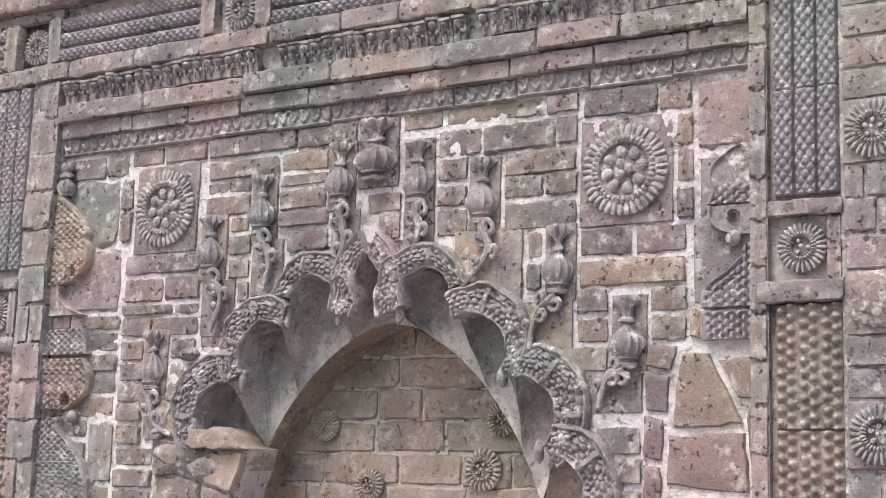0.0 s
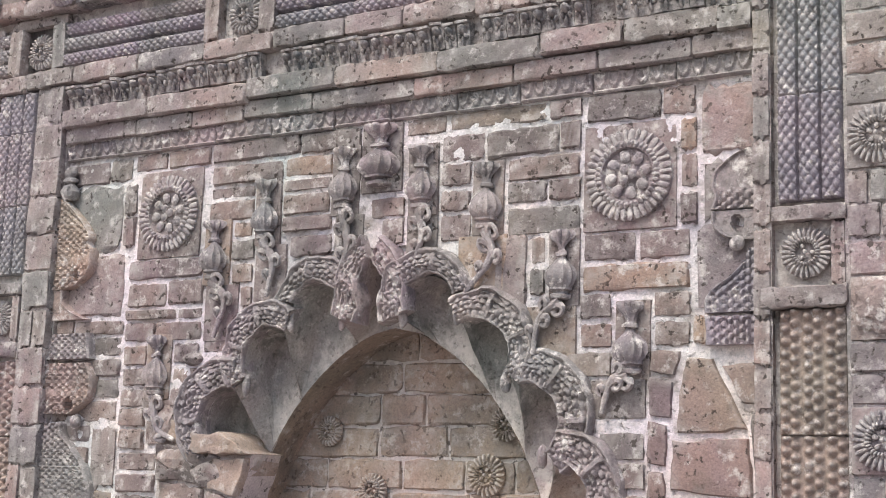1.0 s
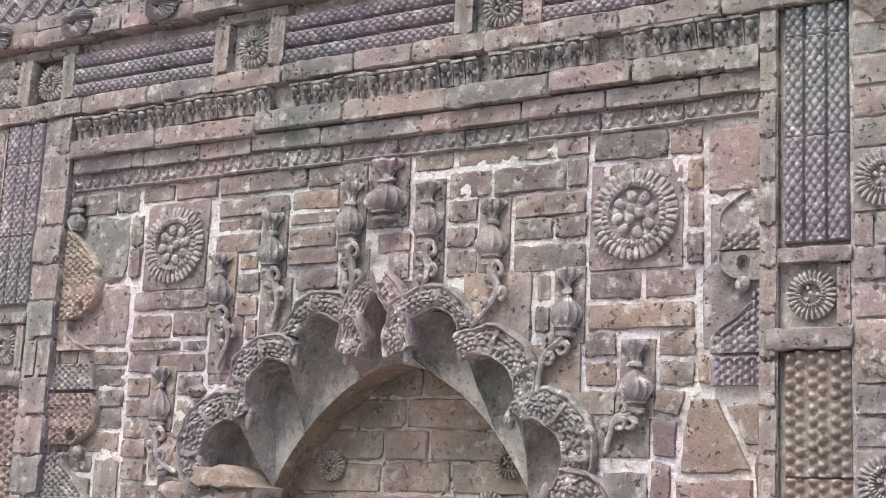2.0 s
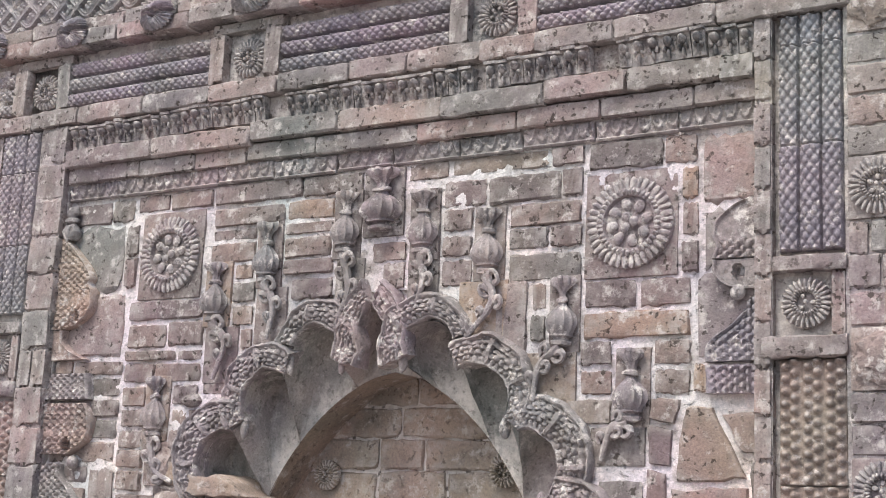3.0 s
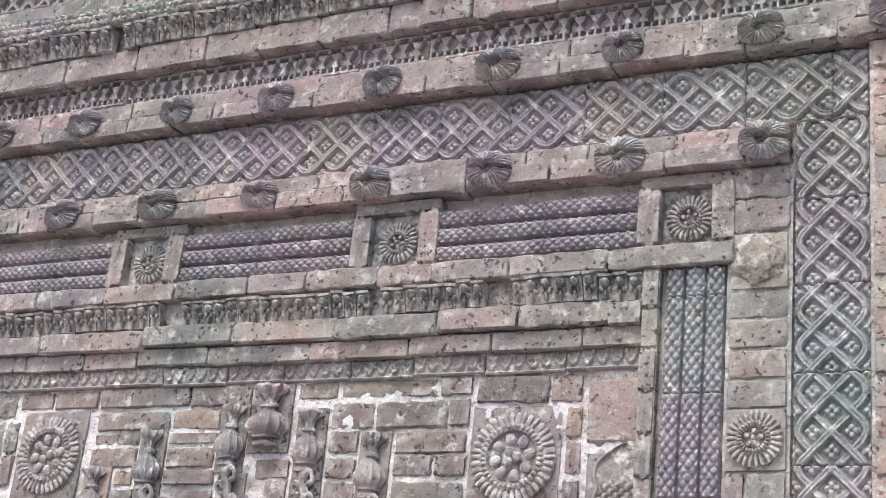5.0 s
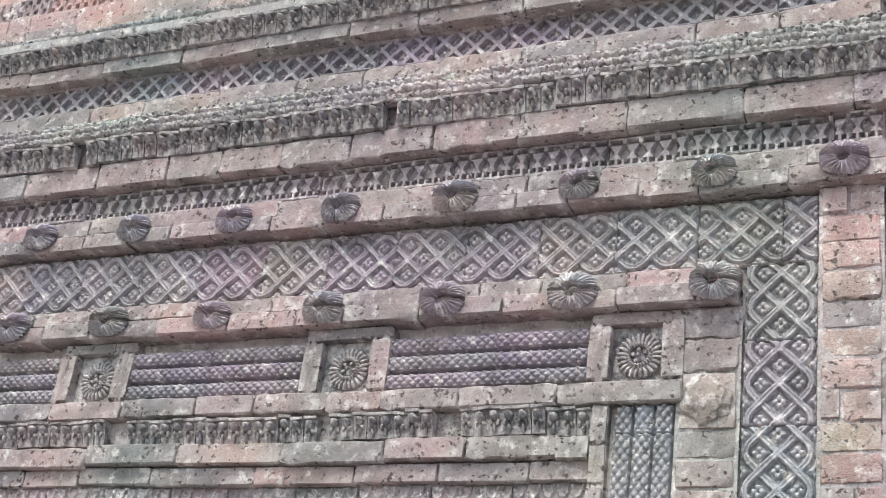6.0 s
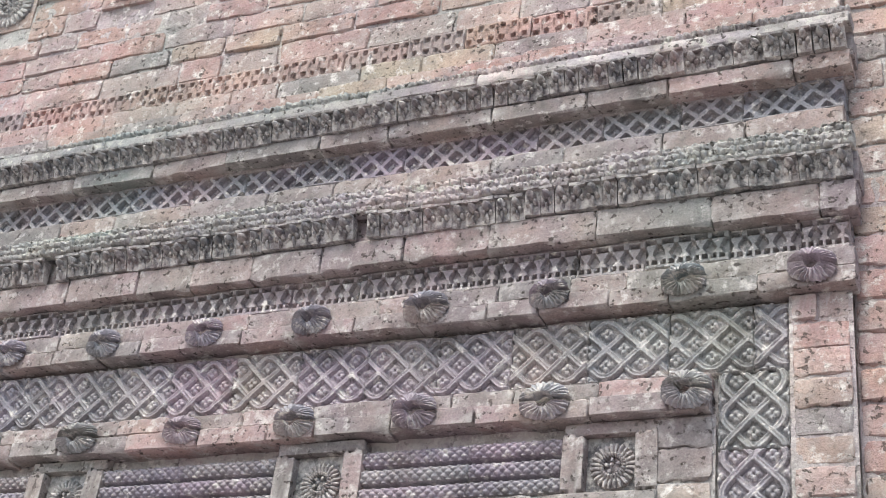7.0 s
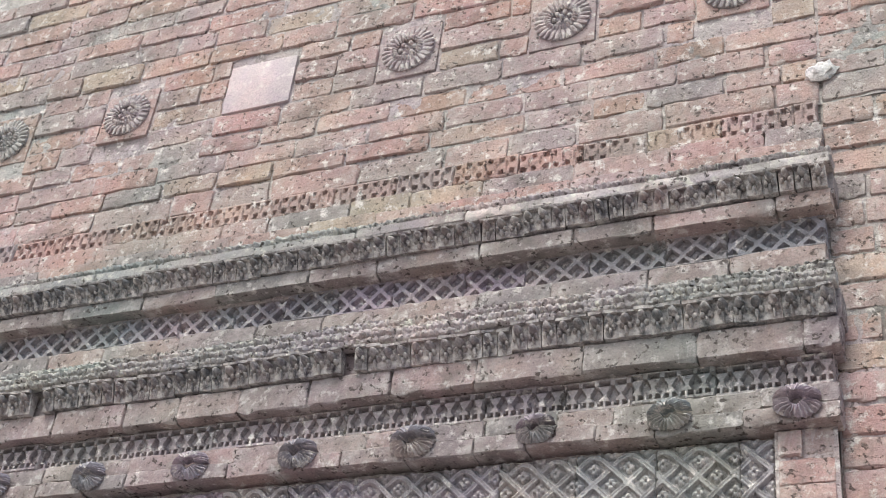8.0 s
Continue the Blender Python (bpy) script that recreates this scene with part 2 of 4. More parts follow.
def tube(bm, points, radius, seg=6, taper=None):
    """A round rod through points."""
    rings = []
    pts = [Vector(p) for p in points]
    for i, p in enumerate(pts):
        d = (pts[min(i + 1, len(pts) - 1)] - pts[max(i - 1, 0)]).normalized()
        a = d.cross(Vector((0, 1, 0)))
        a = a.normalized() if a.length > 1e-4 else Vector((1, 0, 0))
        b = d.cross(a)
        r = radius if taper is None else radius * taper[min(i, len(taper) - 1)]
        rings.append([bm.verts.new(p + (a * math.cos(2 * math.pi * k / seg) + b * math.sin(2 * math.pi * k / seg)) * r) for k in range(seg)])
    for r0, r1 in zip(rings, rings[1:]):
        for k in range(seg):
            bm.faces.new((r0[k], r0[(k + 1) % seg], r1[(k + 1) % seg], r1[k]))
    bm.faces.new(rings[0])
    bm.faces.new(rings[-1][::-1])


# ---- carved patterns ----
def wave(x):
    """A zigzag of period 1 with rounded turns, between -0.85 and 0.85."""
    t = abs((x % 1.0) * 4 - 2) - 1
    a = abs(t)
    if a > 0.7:
        a = 0.7 + 0.15 * (1 - (1 - (a - 0.7) / 0.3) ** 2)
    return math.copysign(a, t)


def lace(width, period=0.360, gauge=0.0082):
    """Interlaced grooved bands that pass over and under one another, with clusters of knobs in the gaps, along u."""
    def height(u, v):
        s = (v - width / 2) / (width / 2)
        best = 0.0
        for k in range(4):
            ph = u / period + k * 0.25
            c = wave(ph) * 1.0
            tilt = math.hypot(1.0, (wave(ph + 0.01) - wave(ph - 0.01)) / 0.02 / period * width / 2)
            d = abs(s - c) * (width / 2) / tilt
            if d < gauge:
                over = 0.0032 * math.sin(2 * math.pi * (u / period * 2 + k * 0.5))
                groove = 0.0045 * max(0.0, 1 - (d / 0.0032) ** 2)
                best = max(best, 0.011 + over + 0.006 * math.sqrt(max(0.0, 1 - (d / gauge) ** 2)) - groove)
        if best == 0.0:
            cell = period / 4
            best = 0.001
            for row, shift in ((-0.5, 0.0), (0.5, 0.0), (0.0, 0.5), (-0.98, 0.5), (0.98, 0.5)):
                cu = (round(u / cell - shift) + shift) * cell
                du, dv = u - cu, (s - row) * width / 2
                for a, b in ((0.0095, 0.0), (-0.0095, 0.0), (0.0, 0.0095), (0.0, -0.0095)):
                    q = (du - a) ** 2 + (dv - b) ** 2
                    if q < 0.0078 ** 2:
                        best = max(best, 0.004 + 1.35 * math.sqrt(0.0078 ** 2 - q))
        if v < 0.006 or v > width - 0.006:
            best = max(best, 0.008)
        return best
    return height


def rope(width, count, pitch=0.021, bulge=0.36):
    """Parallel rounded ropes covered in overlapping scales, running along u."""
    def height(u, v):
        g = width / count
        k = math.floor(v / g)
        s = (v / g - k) * 2 - 1
        if abs(s) > 0.86:
            return -0.003
        round_ = math.sqrt(max(0.0, 1 - (s / 0.90) ** 2)) * g * bulge
        a, b = u / pitch + s * 1.15, u / pitch - s * 1.15
        fa, fb = a - math.floor(a), b - math.floor(b)
        scale = (math.sin(math.pi * fa) * math.sin(math.pi * fb)) ** 0.5
        return round_ + 0.011 * scale
    return height


def fish_scales(u, v, pitch=0.0185):
    """Overlapping scales: 0 in the grooves, 1 on the backs."""
    k = math.floor(v / (pitch * 0.72))
    t = (u / pitch + 0.5 * (k % 2)) % 1.0 * 2 - 1
    w = v / (pitch * 0.72) - k
    q = math.hypot(t * 0.95, (w - 0.30) * 1.35)
    return max(0.0, 1 - q ** 3) if q < 1 else 0.0


def studs(width, count, pitch=0.027):
    """Rows of small pyramidal studs."""
    def height(u, v):
        g = width / count
        k = math.floor(v / g)
        s = (v / g - k) * 2 - 1
        best = 0.0
        for side, off in ((-0.42, 0.0), (0.42, 0.5)):
            du = ((u / pitch + off) % 1.0 - 0.5) * pitch
            dv = (s - side) * g / 2
            q = math.hypot(du / 0.0112, dv / 0.0108)
            if q < 1:
                best = max(best, 0.017 * (1 - q ** 1.8))
        return best + (0.002 if abs(s) < 0.93 else 0.0)
    return height


def star_holes(pitch, width):
    """A pierced lattice of crossing diagonal bands, a low pyramid left standing in each hole."""
    def height(u, v):
        a, b = (u + v) / pitch, (u - v) / pitch
        near = min(abs(a - round(a)), abs(b - round(b)))
        band_ = 0.155 + 0.03 * noise.noise(Vector((u * 40, v * 40, 1)))
        if v < 0.006 or v > width - 0.006 or near < band_:
            return 0.0
        return -0.016 if near < 0.36 else -0.016 + 0.09 * (near - 0.36)
    return height


def tee_band(pitch, width):
    """Slots above, tree-like uprights below, a beaded foot."""
    def height(u, v):
        t = (u / pitch) % 1.0
        s = v / width
        if s > 0.78:
            return -0.015 if 0.16 < t < 0.84 and s < 0.92 else 0.004
        if s > 0.28:
            half = 0.12 + 0.30 * abs((s - 0.5) / 0.25)
            return 0.002 if abs(t - 0.5) < min(half, 0.40) else -0.013
        if s > 0.12:
            return -0.015 if abs((t * 2 % 1.0) - 0.5) < 0.28 else 0.002
        return 0.007
    return height


def slots(pitch, width):
    """Two rows of small square holes joined by hourglass ribs."""
    def height(u, v):
        t = (u / pitch) % 1.0
        s = v / width
        for row in (0.22, 0.78):
            rough = noise.noise(Vector((u * 30, row * 9, 0)))
            if abs(s - row) < 0.10 + 0.05 * rough and abs(t - 0.5) < 0.20 + 0.12 * rough and noise.noise(Vector((u * 5, row * 3, 4))) < 0.30:
                return -0.012
        if abs(s - 0.5) < 0.22 and abs(t) < 0.16 - 0.4 * abs(s - 0.5):
            return -0.005
        return 0.0 + (0.002 if abs(t - 0.5) > 0.4 else 0.0)
    return height


def scallops(pitch, width):
    """Hanging leaf scallops with a bead foot."""
    def height(u, v):
        t = ((u / pitch) % 1.0 - 0.5) * 2
        s = v / width
        if s < 0.14:
            return 0.006
        q = math.hypot(t / 0.9, (s - 0.95) / 0.72)
        if q < 0.68:
            return 0.001
        return 0.007 if q < 1.0 else 0.0005
    return height


def beads(pitch, width, rows=2):
    """Crusted rows of worn beads."""
    def height(u, v):
        g = width / rows
        k = math.floor(v / g)
        t = ((u / pitch + 0.5 * k) % 1.0 - 0.5) * 2
        s = (v / g - k) * 2 - 1
        q = t * t + s * s
        return (0.010 * math.sqrt(1 - q) if q < 1 else 0.0) + 0.009 * noise.noise(Vector((u * 45, v * 45, k))) + 0.007 * noise.noise(Vector((u * 130, v * 130, k)))
    return height


# ---- rosettes ----
ROS = {}


def rosette_meshes(r, petals, inner, mat):
    """Meshes of a round flower: a ring of fluted petals, a rim, a bed and a heart of knobs."""
    key = (r, petals, inner, mat.name)
    if key in ROS:
        return ROS[key]
    ring = bmesh.new()
    for layer, (ra, rb, lift) in enumerate(((0.72, 1.0, 0.011), (0.60, 0.74, 0.015)) if inner > 6 else ((0.56, 1.0, 0.011), (0.40, 0.60, 0.016))):
        for k in range(petals):
            a = 2 * math.pi * (k + 0.5 * layer) / petals
            w = 2 * math.pi * (ra + rb) / 2 * r / petals * (0.47 if layer == 0 else 0.50)
            m = Matrix.Rotation(-a, 4, "Y") @ Matrix.Translation(((ra + rb) / 2 * r, -lift * 0.55, 0))
            bmesh.ops.create_uvsphere(ring, u_segments=6, v_segments=5, radius=1.0, matrix=m @ Matrix.Diagonal(((rb - ra) * r * 0.62, lift * 0.9, w, 1)))
    bed = bmesh.new()
    prof = [(0.0, 0.003), (0.56, 0.003), (0.60, 0.015), (0.68, 0.013), (0.84, 0.008), (0.98, 0.004), (1.0, -0.002)] if inner > 6 else [(0.0, 0.004), (0.42, 0.004), (0.47, 0.014), (0.58, 0.013), (0.80, 0.008), (0.98, 0.004), (1.0, -0.002)]
    seg = 40
    rings = [[bed.verts.new((math.cos(2 * math.pi * k / seg) * p * r, -h * (r / 0.11) ** 0.4, math.sin(2 * math.pi * k / seg) * p * r)) for k in range(seg)] for p, h in prof[1:]]
    for r0, r1 in zip(rings, rings[1:]):
        for k in range(seg):
            bed.faces.new((r0[k], r1[k], r1[(k + 1) % seg], r0[(k + 1) % seg]))
    bed.faces.new(rings[0])
    worn(ring, r * 0.03, 55.0, r * 13)
    knob = bmesh.new()
    k = 0.155 if inner > 6 else 0.115
    dome(knob, 0, 0, 0, r * k, 0.008, r * k)
    worn(knob, r * 0.03, 55.0, r * 7)
    ROS[key] = (mesh_of("petal_ring", ring), mesh_of("bed", bed), mesh_of("knob", knob))
    return ROS[key]


def rosette(r, x, z, y, mat, plate=None, petals=26, inner=5, label="weathered carved terracotta rosette with fluted petals set in the wall", group="carved rosettes", tilt=0.0, name="rosette"):
    ob = thing(name, label, "rosette", group, at=(x, y, z))
    ob.rotation_euler = (rng.uniform(-0.03, 0.03) - tilt, rng.uniform(0, 6.28) if plate is None and tilt == 0 else 0, 0)
    ring, bed, knob = rosette_meshes(r, petals, inner, mat)
    put("petal_ring", ring, mat, ob)
    heart = put("bed", bed, mat, ob)
    far = 0.40 if inner > 6 else 0.27
    for k in range(inner):
        a = 2 * math.pi * k / inner + 0.2
        put("knob", knob, mat, heart, Matrix.LocRotScale((math.cos(a) * r * far, -0.008, math.sin(a) * r * far), Euler((0, -a, 0)), (1.0, 1, 0.8)))
    for k in range(3 if inner > 6 else 1):
        a = 2 * math.pi * k / 3
        q = 0.13 if inner > 6 else 0.0
        put("knob", knob, mat, heart, Matrix.LocRotScale((math.cos(a) * r * q, -0.015, math.sin(a) * r * q), None, (0.75, 1, 0.75)))
    if plate:
        bm = bmesh.new()
        box(bm, -plate[0] / 2, plate[0] / 2, 0.001, 0.04, -plate[1] / 2, plate[1] / 2, 0.005)
        worn(bm, 0.003, 12, x)
        part("plate", bm, M_NICHE if inner > 6 else M_UPPER if z > 4.4 else M_LEDGE, ob)
    return ob
# ---- the wall and the ground ----
XC = 0.727          # middle of the niche
LEFT, RIGHT = -0.43, 1.775   # sides of the recessed field
END = 2.490         # where the cornices stop

ground = bmesh.new()
bmesh.ops.create_grid(ground, x_segments=2, y_segments=2, size=600)
g_ob = part("ground", ground, M_GROUND, None)
tagged(g_ob, "dusty earth ground before the brick building", "ground", kind="structure")

# half of the cusped edge of the niche, from its crown outward: (centre, z, radius, from angle, to angle) of each lobe
LOBES = [(0.175, 2.083, 0.082, 195, 20), (0.325, 1.960, 0.088, 120, -30), (0.462, 1.795, 0.092, 100, -50), (0.545, 1.605, 0.092, 85, -60), (0.585, 1.405, 0.09, 80, -70)]


def cusped_half():
    """Points of the cusped edge on the right of the crown, and the lobe each belongs to."""
    pts = [(0.0, 2.225, 0), (0.022, 2.185, 0), (0.045, 2.142, 0), (0.062, 2.10, 0), (0.078, 2.058, 0)]
    for i, (c, z, r, a0, a1) in enumerate(LOBES):
        for k in range(21):
            a = radians(a0 + (a1 - a0) * k / 20)
            pts.append((c + r * math.cos(a), z + r * math.sin(a), i + 1))
    return pts


def back_curve():
    """Half of the plain pointed arch at the back, as x over height."""
    out = []
    for k in range(61):
        t = k / 60
        z = 2.05 - 0.75 * t
        x = 0.50 * (1 - (1 - t) ** 2.05) ** 0.62
        out.append((x, z))
    return out


HALF = cusped_half()
BACK = back_curve()
NICHE_FOOT = 1.32


def half_width_outer(z):
    """Half width of the carved border's outline at height z."""
    best = 0.0
    for c, zz, r, a0, a1 in LOBES:
        R = r + 0.085
        if abs(z - zz) < R:
            best = max(best, c + math.sqrt(R * R - (z - zz) ** 2))
    if z < 1.45:
        best = max(best, 0.69)
    if z > 2.16 and z < 2.30:
        best = max(best, 0.03)
    return best


# mortar bed of the recessed field, with the niche cut through it
field = thing("wall_field", "recessed brick field with pale lime joints round the niche", "wall", kind="structure")
bm = bmesh.new()
outline = [(XC - x, z) for x, z, _ in HALF[::-1]] + [(XC + x, z) for x, z, _ in HALF[1:]]
outline = [p for p in outline if p[1] > NICHE_FOOT]
fv = []
for i, (x, z) in enumerate(outline):
    fv.append(bm.verts.new((x, 0.005 + 0.0006 * (i % 11), z)))
for i in range(len(fv) - 1):
    (x0, z0), (x1, z1) = outline[i], outline[i + 1]
    far = []
    for x, z in ((x0, z0), (x1, z1)):
        k = math.atan2(z - 1.7, (x - XC) * 1.0)
        ux, uz = math.cos(k), math.sin(k)
        s = min((1.12 / abs(ux)) if abs(ux) > 1e-3 else 9, (0.95 / uz) if uz > 1e-3 else 9)
        far.append(bm.verts.new((XC + ux * max(s, 0.6), 0.008 + 0.0008 * (i % 11), max(1.1, 1.7 + uz * max(s, 0.6)))))
    bm.faces.new((fv[i], fv[i + 1], far[1], far[0]))
part("mortar_bed", bm, M_MORTAR, field)
for x0, x1, z0, z1 in ((LEFT - 0.06, XC - 1.05, 1.2, 2.66), (XC + 1.0, RIGHT + 0.02, 1.2, 2.66), (LEFT - 0.06, RIGHT + 0.02, 2.24, 2.9), (XC - 1.1, XC - 0.62, 0.0, 1.5), (XC + 0.62, XC + 1.1, 0.0, 1.5)):
    bm = bmesh.new()
    box(bm, x0, x1, 0.0065 if x1 - x0 > 1 else 0.0095, 0.2, z0, z1)
    part("mortar_bed", bm, M_MORTAR if z0 > 0 else M_LEDGE, field)

mortar_sheet(LEFT - 0.02, RIGHT + 0.02, 1.25, 2.60, -0.0025, M_MORTAR, field, skip=lambda x, z: abs(x - XC) < half_width_outer(z) - 0.06)

PLATES = []   # what interrupts the courses: x0, x1, z0, z1


def keep_clear(x0, x1, z0, z1):
    PLATES.append((x0, x1, z0, z1))


def blocked_field(a, b):
    m = (a + b) / 2
    out = [(p - 0.004, q + 0.004) for p, q, r, s in PLATES if a < s - 0.036 and b > r + 0.036]
    w = half_width_outer(m) - 0.012
    if w > 0:
        out.append((XC - w, XC + w))
    return out


# ---- things on the field: big rosettes, finials ----
for x, z in ((0.0, 2.397), (1.456, 2.377)):
    rosette(0.112, x, z, -0.009, M_CARVED, plate=(0.240, 0.26), petals=38, inner=8, label="large round terracotta rosette with ribbed rim and a flower of knobs", group="large rosettes")
    keep_clear(x - 0.122, x + 0.122, z - 0.130, z + 0.130)

# finials: x, top, foot, lean of the stem towards the crown
FINIALS = [(0.741, 2.580, 1.42, ()), (0.627, 2.528, 1.0, ((0.025, -0.094), (0.0, -0.165))), (0.873, 2.510, 1.02, ((0.012, -0.07), (-0.012, -0.145))),
           (1.070, 2.442, 1.0, ((0.022, -0.07), (-0.050, -0.155))), (1.285, 2.255, 0.94, ((-0.055, -0.045), (-0.072, -0.13))), (1.468, 2.072, 1.0, ((-0.045, -0.015), (-0.070, -0.09))),
           (0.364, 2.463, 1.0, ((0.038, -0.065), (0.022, -0.158))), (0.188, 2.360, 1.04, ((0.050, -0.060), (0.018, -0.160))), (-0.005, 2.040, 0.95, ((0.024, -0.09), (0.090, -0.125)))]


def turned(bm, prof, seg=36, ribs=0, depth=0.85, amount=0.12):
    """A turned body of (radius, z, ribbed) rings, flattened towards the wall."""
    rings = []
    for r, z, ribbed in prof:
        ring = []
        for k in range(seg):
            a = 2 * math.pi * k / seg
            rr = r * (1 + (amount * (abs(math.cos(ribs * a / 2)) - 0.6) * 1.6 if ribbed else 0))
            ring.append(bm.verts.new((rr * math.cos(a), rr * depth * math.sin(a) - 0.016, z)))
        rings.append(ring)
    for r0, r1 in zip(rings, rings[1:]):
        for k in range(seg):
            bm.faces.new((r0[k], r0[(k + 1) % seg], r1[(k + 1) % seg], r1[k]))
    bm.faces.new(rings[0][::-1])
    bm.faces.new(rings[-1])


def curve_through(points, steps=6):
    """A smooth line through a few points."""
    pts = [Vector(p) for p in points]
    ext = [pts[0] * 2 - pts[1]] + pts + [pts[-1] * 2 - pts[-2]]
    out = []
    for i in range(1, len(ext) - 2):
        p0, p1, p2, p3 = ext[i - 1:i + 3]
        for k in range(steps):
            t = k / steps
            out.append(0.5 * (2 * p1 + (p2 - p0) * t + (2 * p0 - 5 * p1 + 4 * p2 - p3) * t * t + (3 * p1 - p0 - 3 * p2 + p3) * t ** 3))
    return out + [pts[-1]]


def finial(x, top, wide, stem):
    ob = thing("bud_finial", "carved bud finial on a curling stem, grey-brown weathered terracotta", "finial", "bud finials over the niche", at=(x, -0.004, top))
    wide *= 0.94
    w, deep = 0.048 * wide, 0.172
    bm = bmesh.new()
    box(bm, -w, w, -0.007, 0.03, -deep - 0.012, 0.004, 0.004)
    worn(bm, 0.004, 14, x * 7)
    part("plate", bm, M_NICHE, ob)
    bm = bmesh.new()     # foot mouldings and the ribbed onion of the bud
    turned(bm, [(r * wide, z, ribbed) for r, z, ribbed in ((0.014, -0.172, 0), (0.027, -0.168, 0), (0.029, -0.160, 0), (0.020, -0.155, 0), (0.022, -0.151, 0), (0.032, -0.148, 0), (0.031, -0.142, 0),
                (0.037, -0.134, 1), (0.043, -0.120, 1), (0.0425, -0.108, 1), (0.036, -0.094, 1), (0.025, -0.082, 1), (0.015, -0.072, 1), (0.010, -0.062, 0))], ribs=12, amount=0.17)
    worn(bm, 0.004, 34, x)
    part("bud", bm, M_CARVED, ob)
    bm = bmesh.new()     # neck ring and flared, frilled crown
    turned(bm, [(r * wide, z, ribbed) for r, z, ribbed in ((0.010, -0.066, 0), (0.021, -0.062, 0), (0.021, -0.055, 0), (0.013, -0.050, 0), (0.012, -0.040, 1), (0.018, -0.030, 1), (0.030, -0.021, 1), (0.034, -0.010, 1), (0.030, -0.002, 1), (0.012, 0.000, 0))], ribs=8, depth=0.7, amount=0.28)
    worn(bm, 0.006, 40, x * 3)
    part("crown", bm, M_CARVED, ob)
    if stem:
        line = curve_through([(0, -0.022, -deep)] + [(dx, -0.022, -deep + dz) for dx, dz in stem], 7)
        bm = bmesh.new()
        tube(bm, line, 0.014, 8, [1.0 - 0.04 * k for k in range(len(line))])
        worn(bm, 0.003, 50, x)
        stalk = part("stem", bm, M_CARVED, ob)
        for k, i in enumerate((2, 4, 7, 10)):
            side = -1 if k % 2 else 1
            p = line[min(i, len(line) - 1)]
            d = (line[min(i + 1, len(line) - 1)] - line[max(i - 1, 0)]).normalized()
            n = Vector((-d.z, 0, d.x)) * side
            bm = bmesh.new()
            big = (0.025, 0.022, 0.020, 0.015)[k]
            pts = []
            for q in range(11):
                a = q / 10 * 5.0
                rr = big * (1 - q / 15)
                pts.append(p + n * (0.008 + rr * (1 - math.cos(a)) * 0.75) - d * (rr * math.sin(a) * 0.95) + Vector((0, -0.003 - 0.005 * math.sin(a), 0)))
            tube(bm, pts, 0.0078, 6, [0.8, 1.1, 1.25, 1.2, 1.0, 0.9, 0.85, 0.9, 1.0, 1.2, 1.3])
            worn(bm, 0.002, 60, k)
            part("leaf_curl", bm, M_CARVED, stalk)
        xs = [0] + [dx for dx, _ in stem]
        zs = [dz for _, dz in stem]
        bm = bmesh.new()
        box(bm, min(xs) - 0.034, max(xs) + 0.034, -0.005, 0.03, -deep + min(zs) - 0.01, -deep - 0.010, 0.004)
        worn(bm, 0.004, 12, x * 5)
        part("stem_plate", bm, M_NICHE, ob)
        keep_clear(x + min(xs) - 0.036, x + max(xs) + 0.036, top - deep + min(zs) - 0.01, top - deep - 0.011)
    keep_clear(x - w, x + w, top - deep - 0.012, top + 0.004)


for f in FINIALS:
    finial(*f)


# ---- the cusped niche ----
niche = thing("blind_niche", "cusped blind niche with fluted hollow lobes and a scale-carved border", "niche", at=(0, 0, 0))
# hollow flutes from the cusped front edge to the plain arch behind
for side in (-1, 1):
    groups = {}
    for i, p in enumerate(HALF):
        groups.setdefault(p[2], []).append(i)
    total = len(HALF) - 1
    for g, idx in groups.items():
        span = idx + ([idx[-1] + 1] if idx[-1] + 1 < len(HALF) else [])
        bm = bmesh.new()
        rows = []
        for i in span:
            x, z, _ = HALF[i]
            # foot of this flute on the plain arch: by share of the way along it
            t = (i / total) ** 0.95
            bx, bz = BACK[min(60, round(t * 60))]
            row = []
            hollow = math.sin(math.pi * (i - idx[0]) / max(1, len(idx))) if g else 1 - (i - idx[0]) / 5
            for s in range(17):
                q = s / 16
                e = 1.0 + 6.5 * max(0.0, hollow) ** 0.8
                row.append(bm.verts.new((XC + side * (x + (bx - x) * q ** e), -0.012 + 0.120 * q + 0.060 * max(0.0, hollow) * math.sin(math.pi * q), z + (bz - z) * q ** e)))
            rows.append(row)
        for r0, r1 in zip(rows, rows[1:]):
            for s in range(16):
                f = (r0[s], r0[s + 1], r1[s + 1], r1[s])
                bm.faces.new(f if side > 0 else f[::-1])
        bmesh.ops.recalc_face_normals(bm, faces=bm.faces)
        worn(bm, 0.004, 18, g)
        part("flute", bm, M_PLASTER, niche)
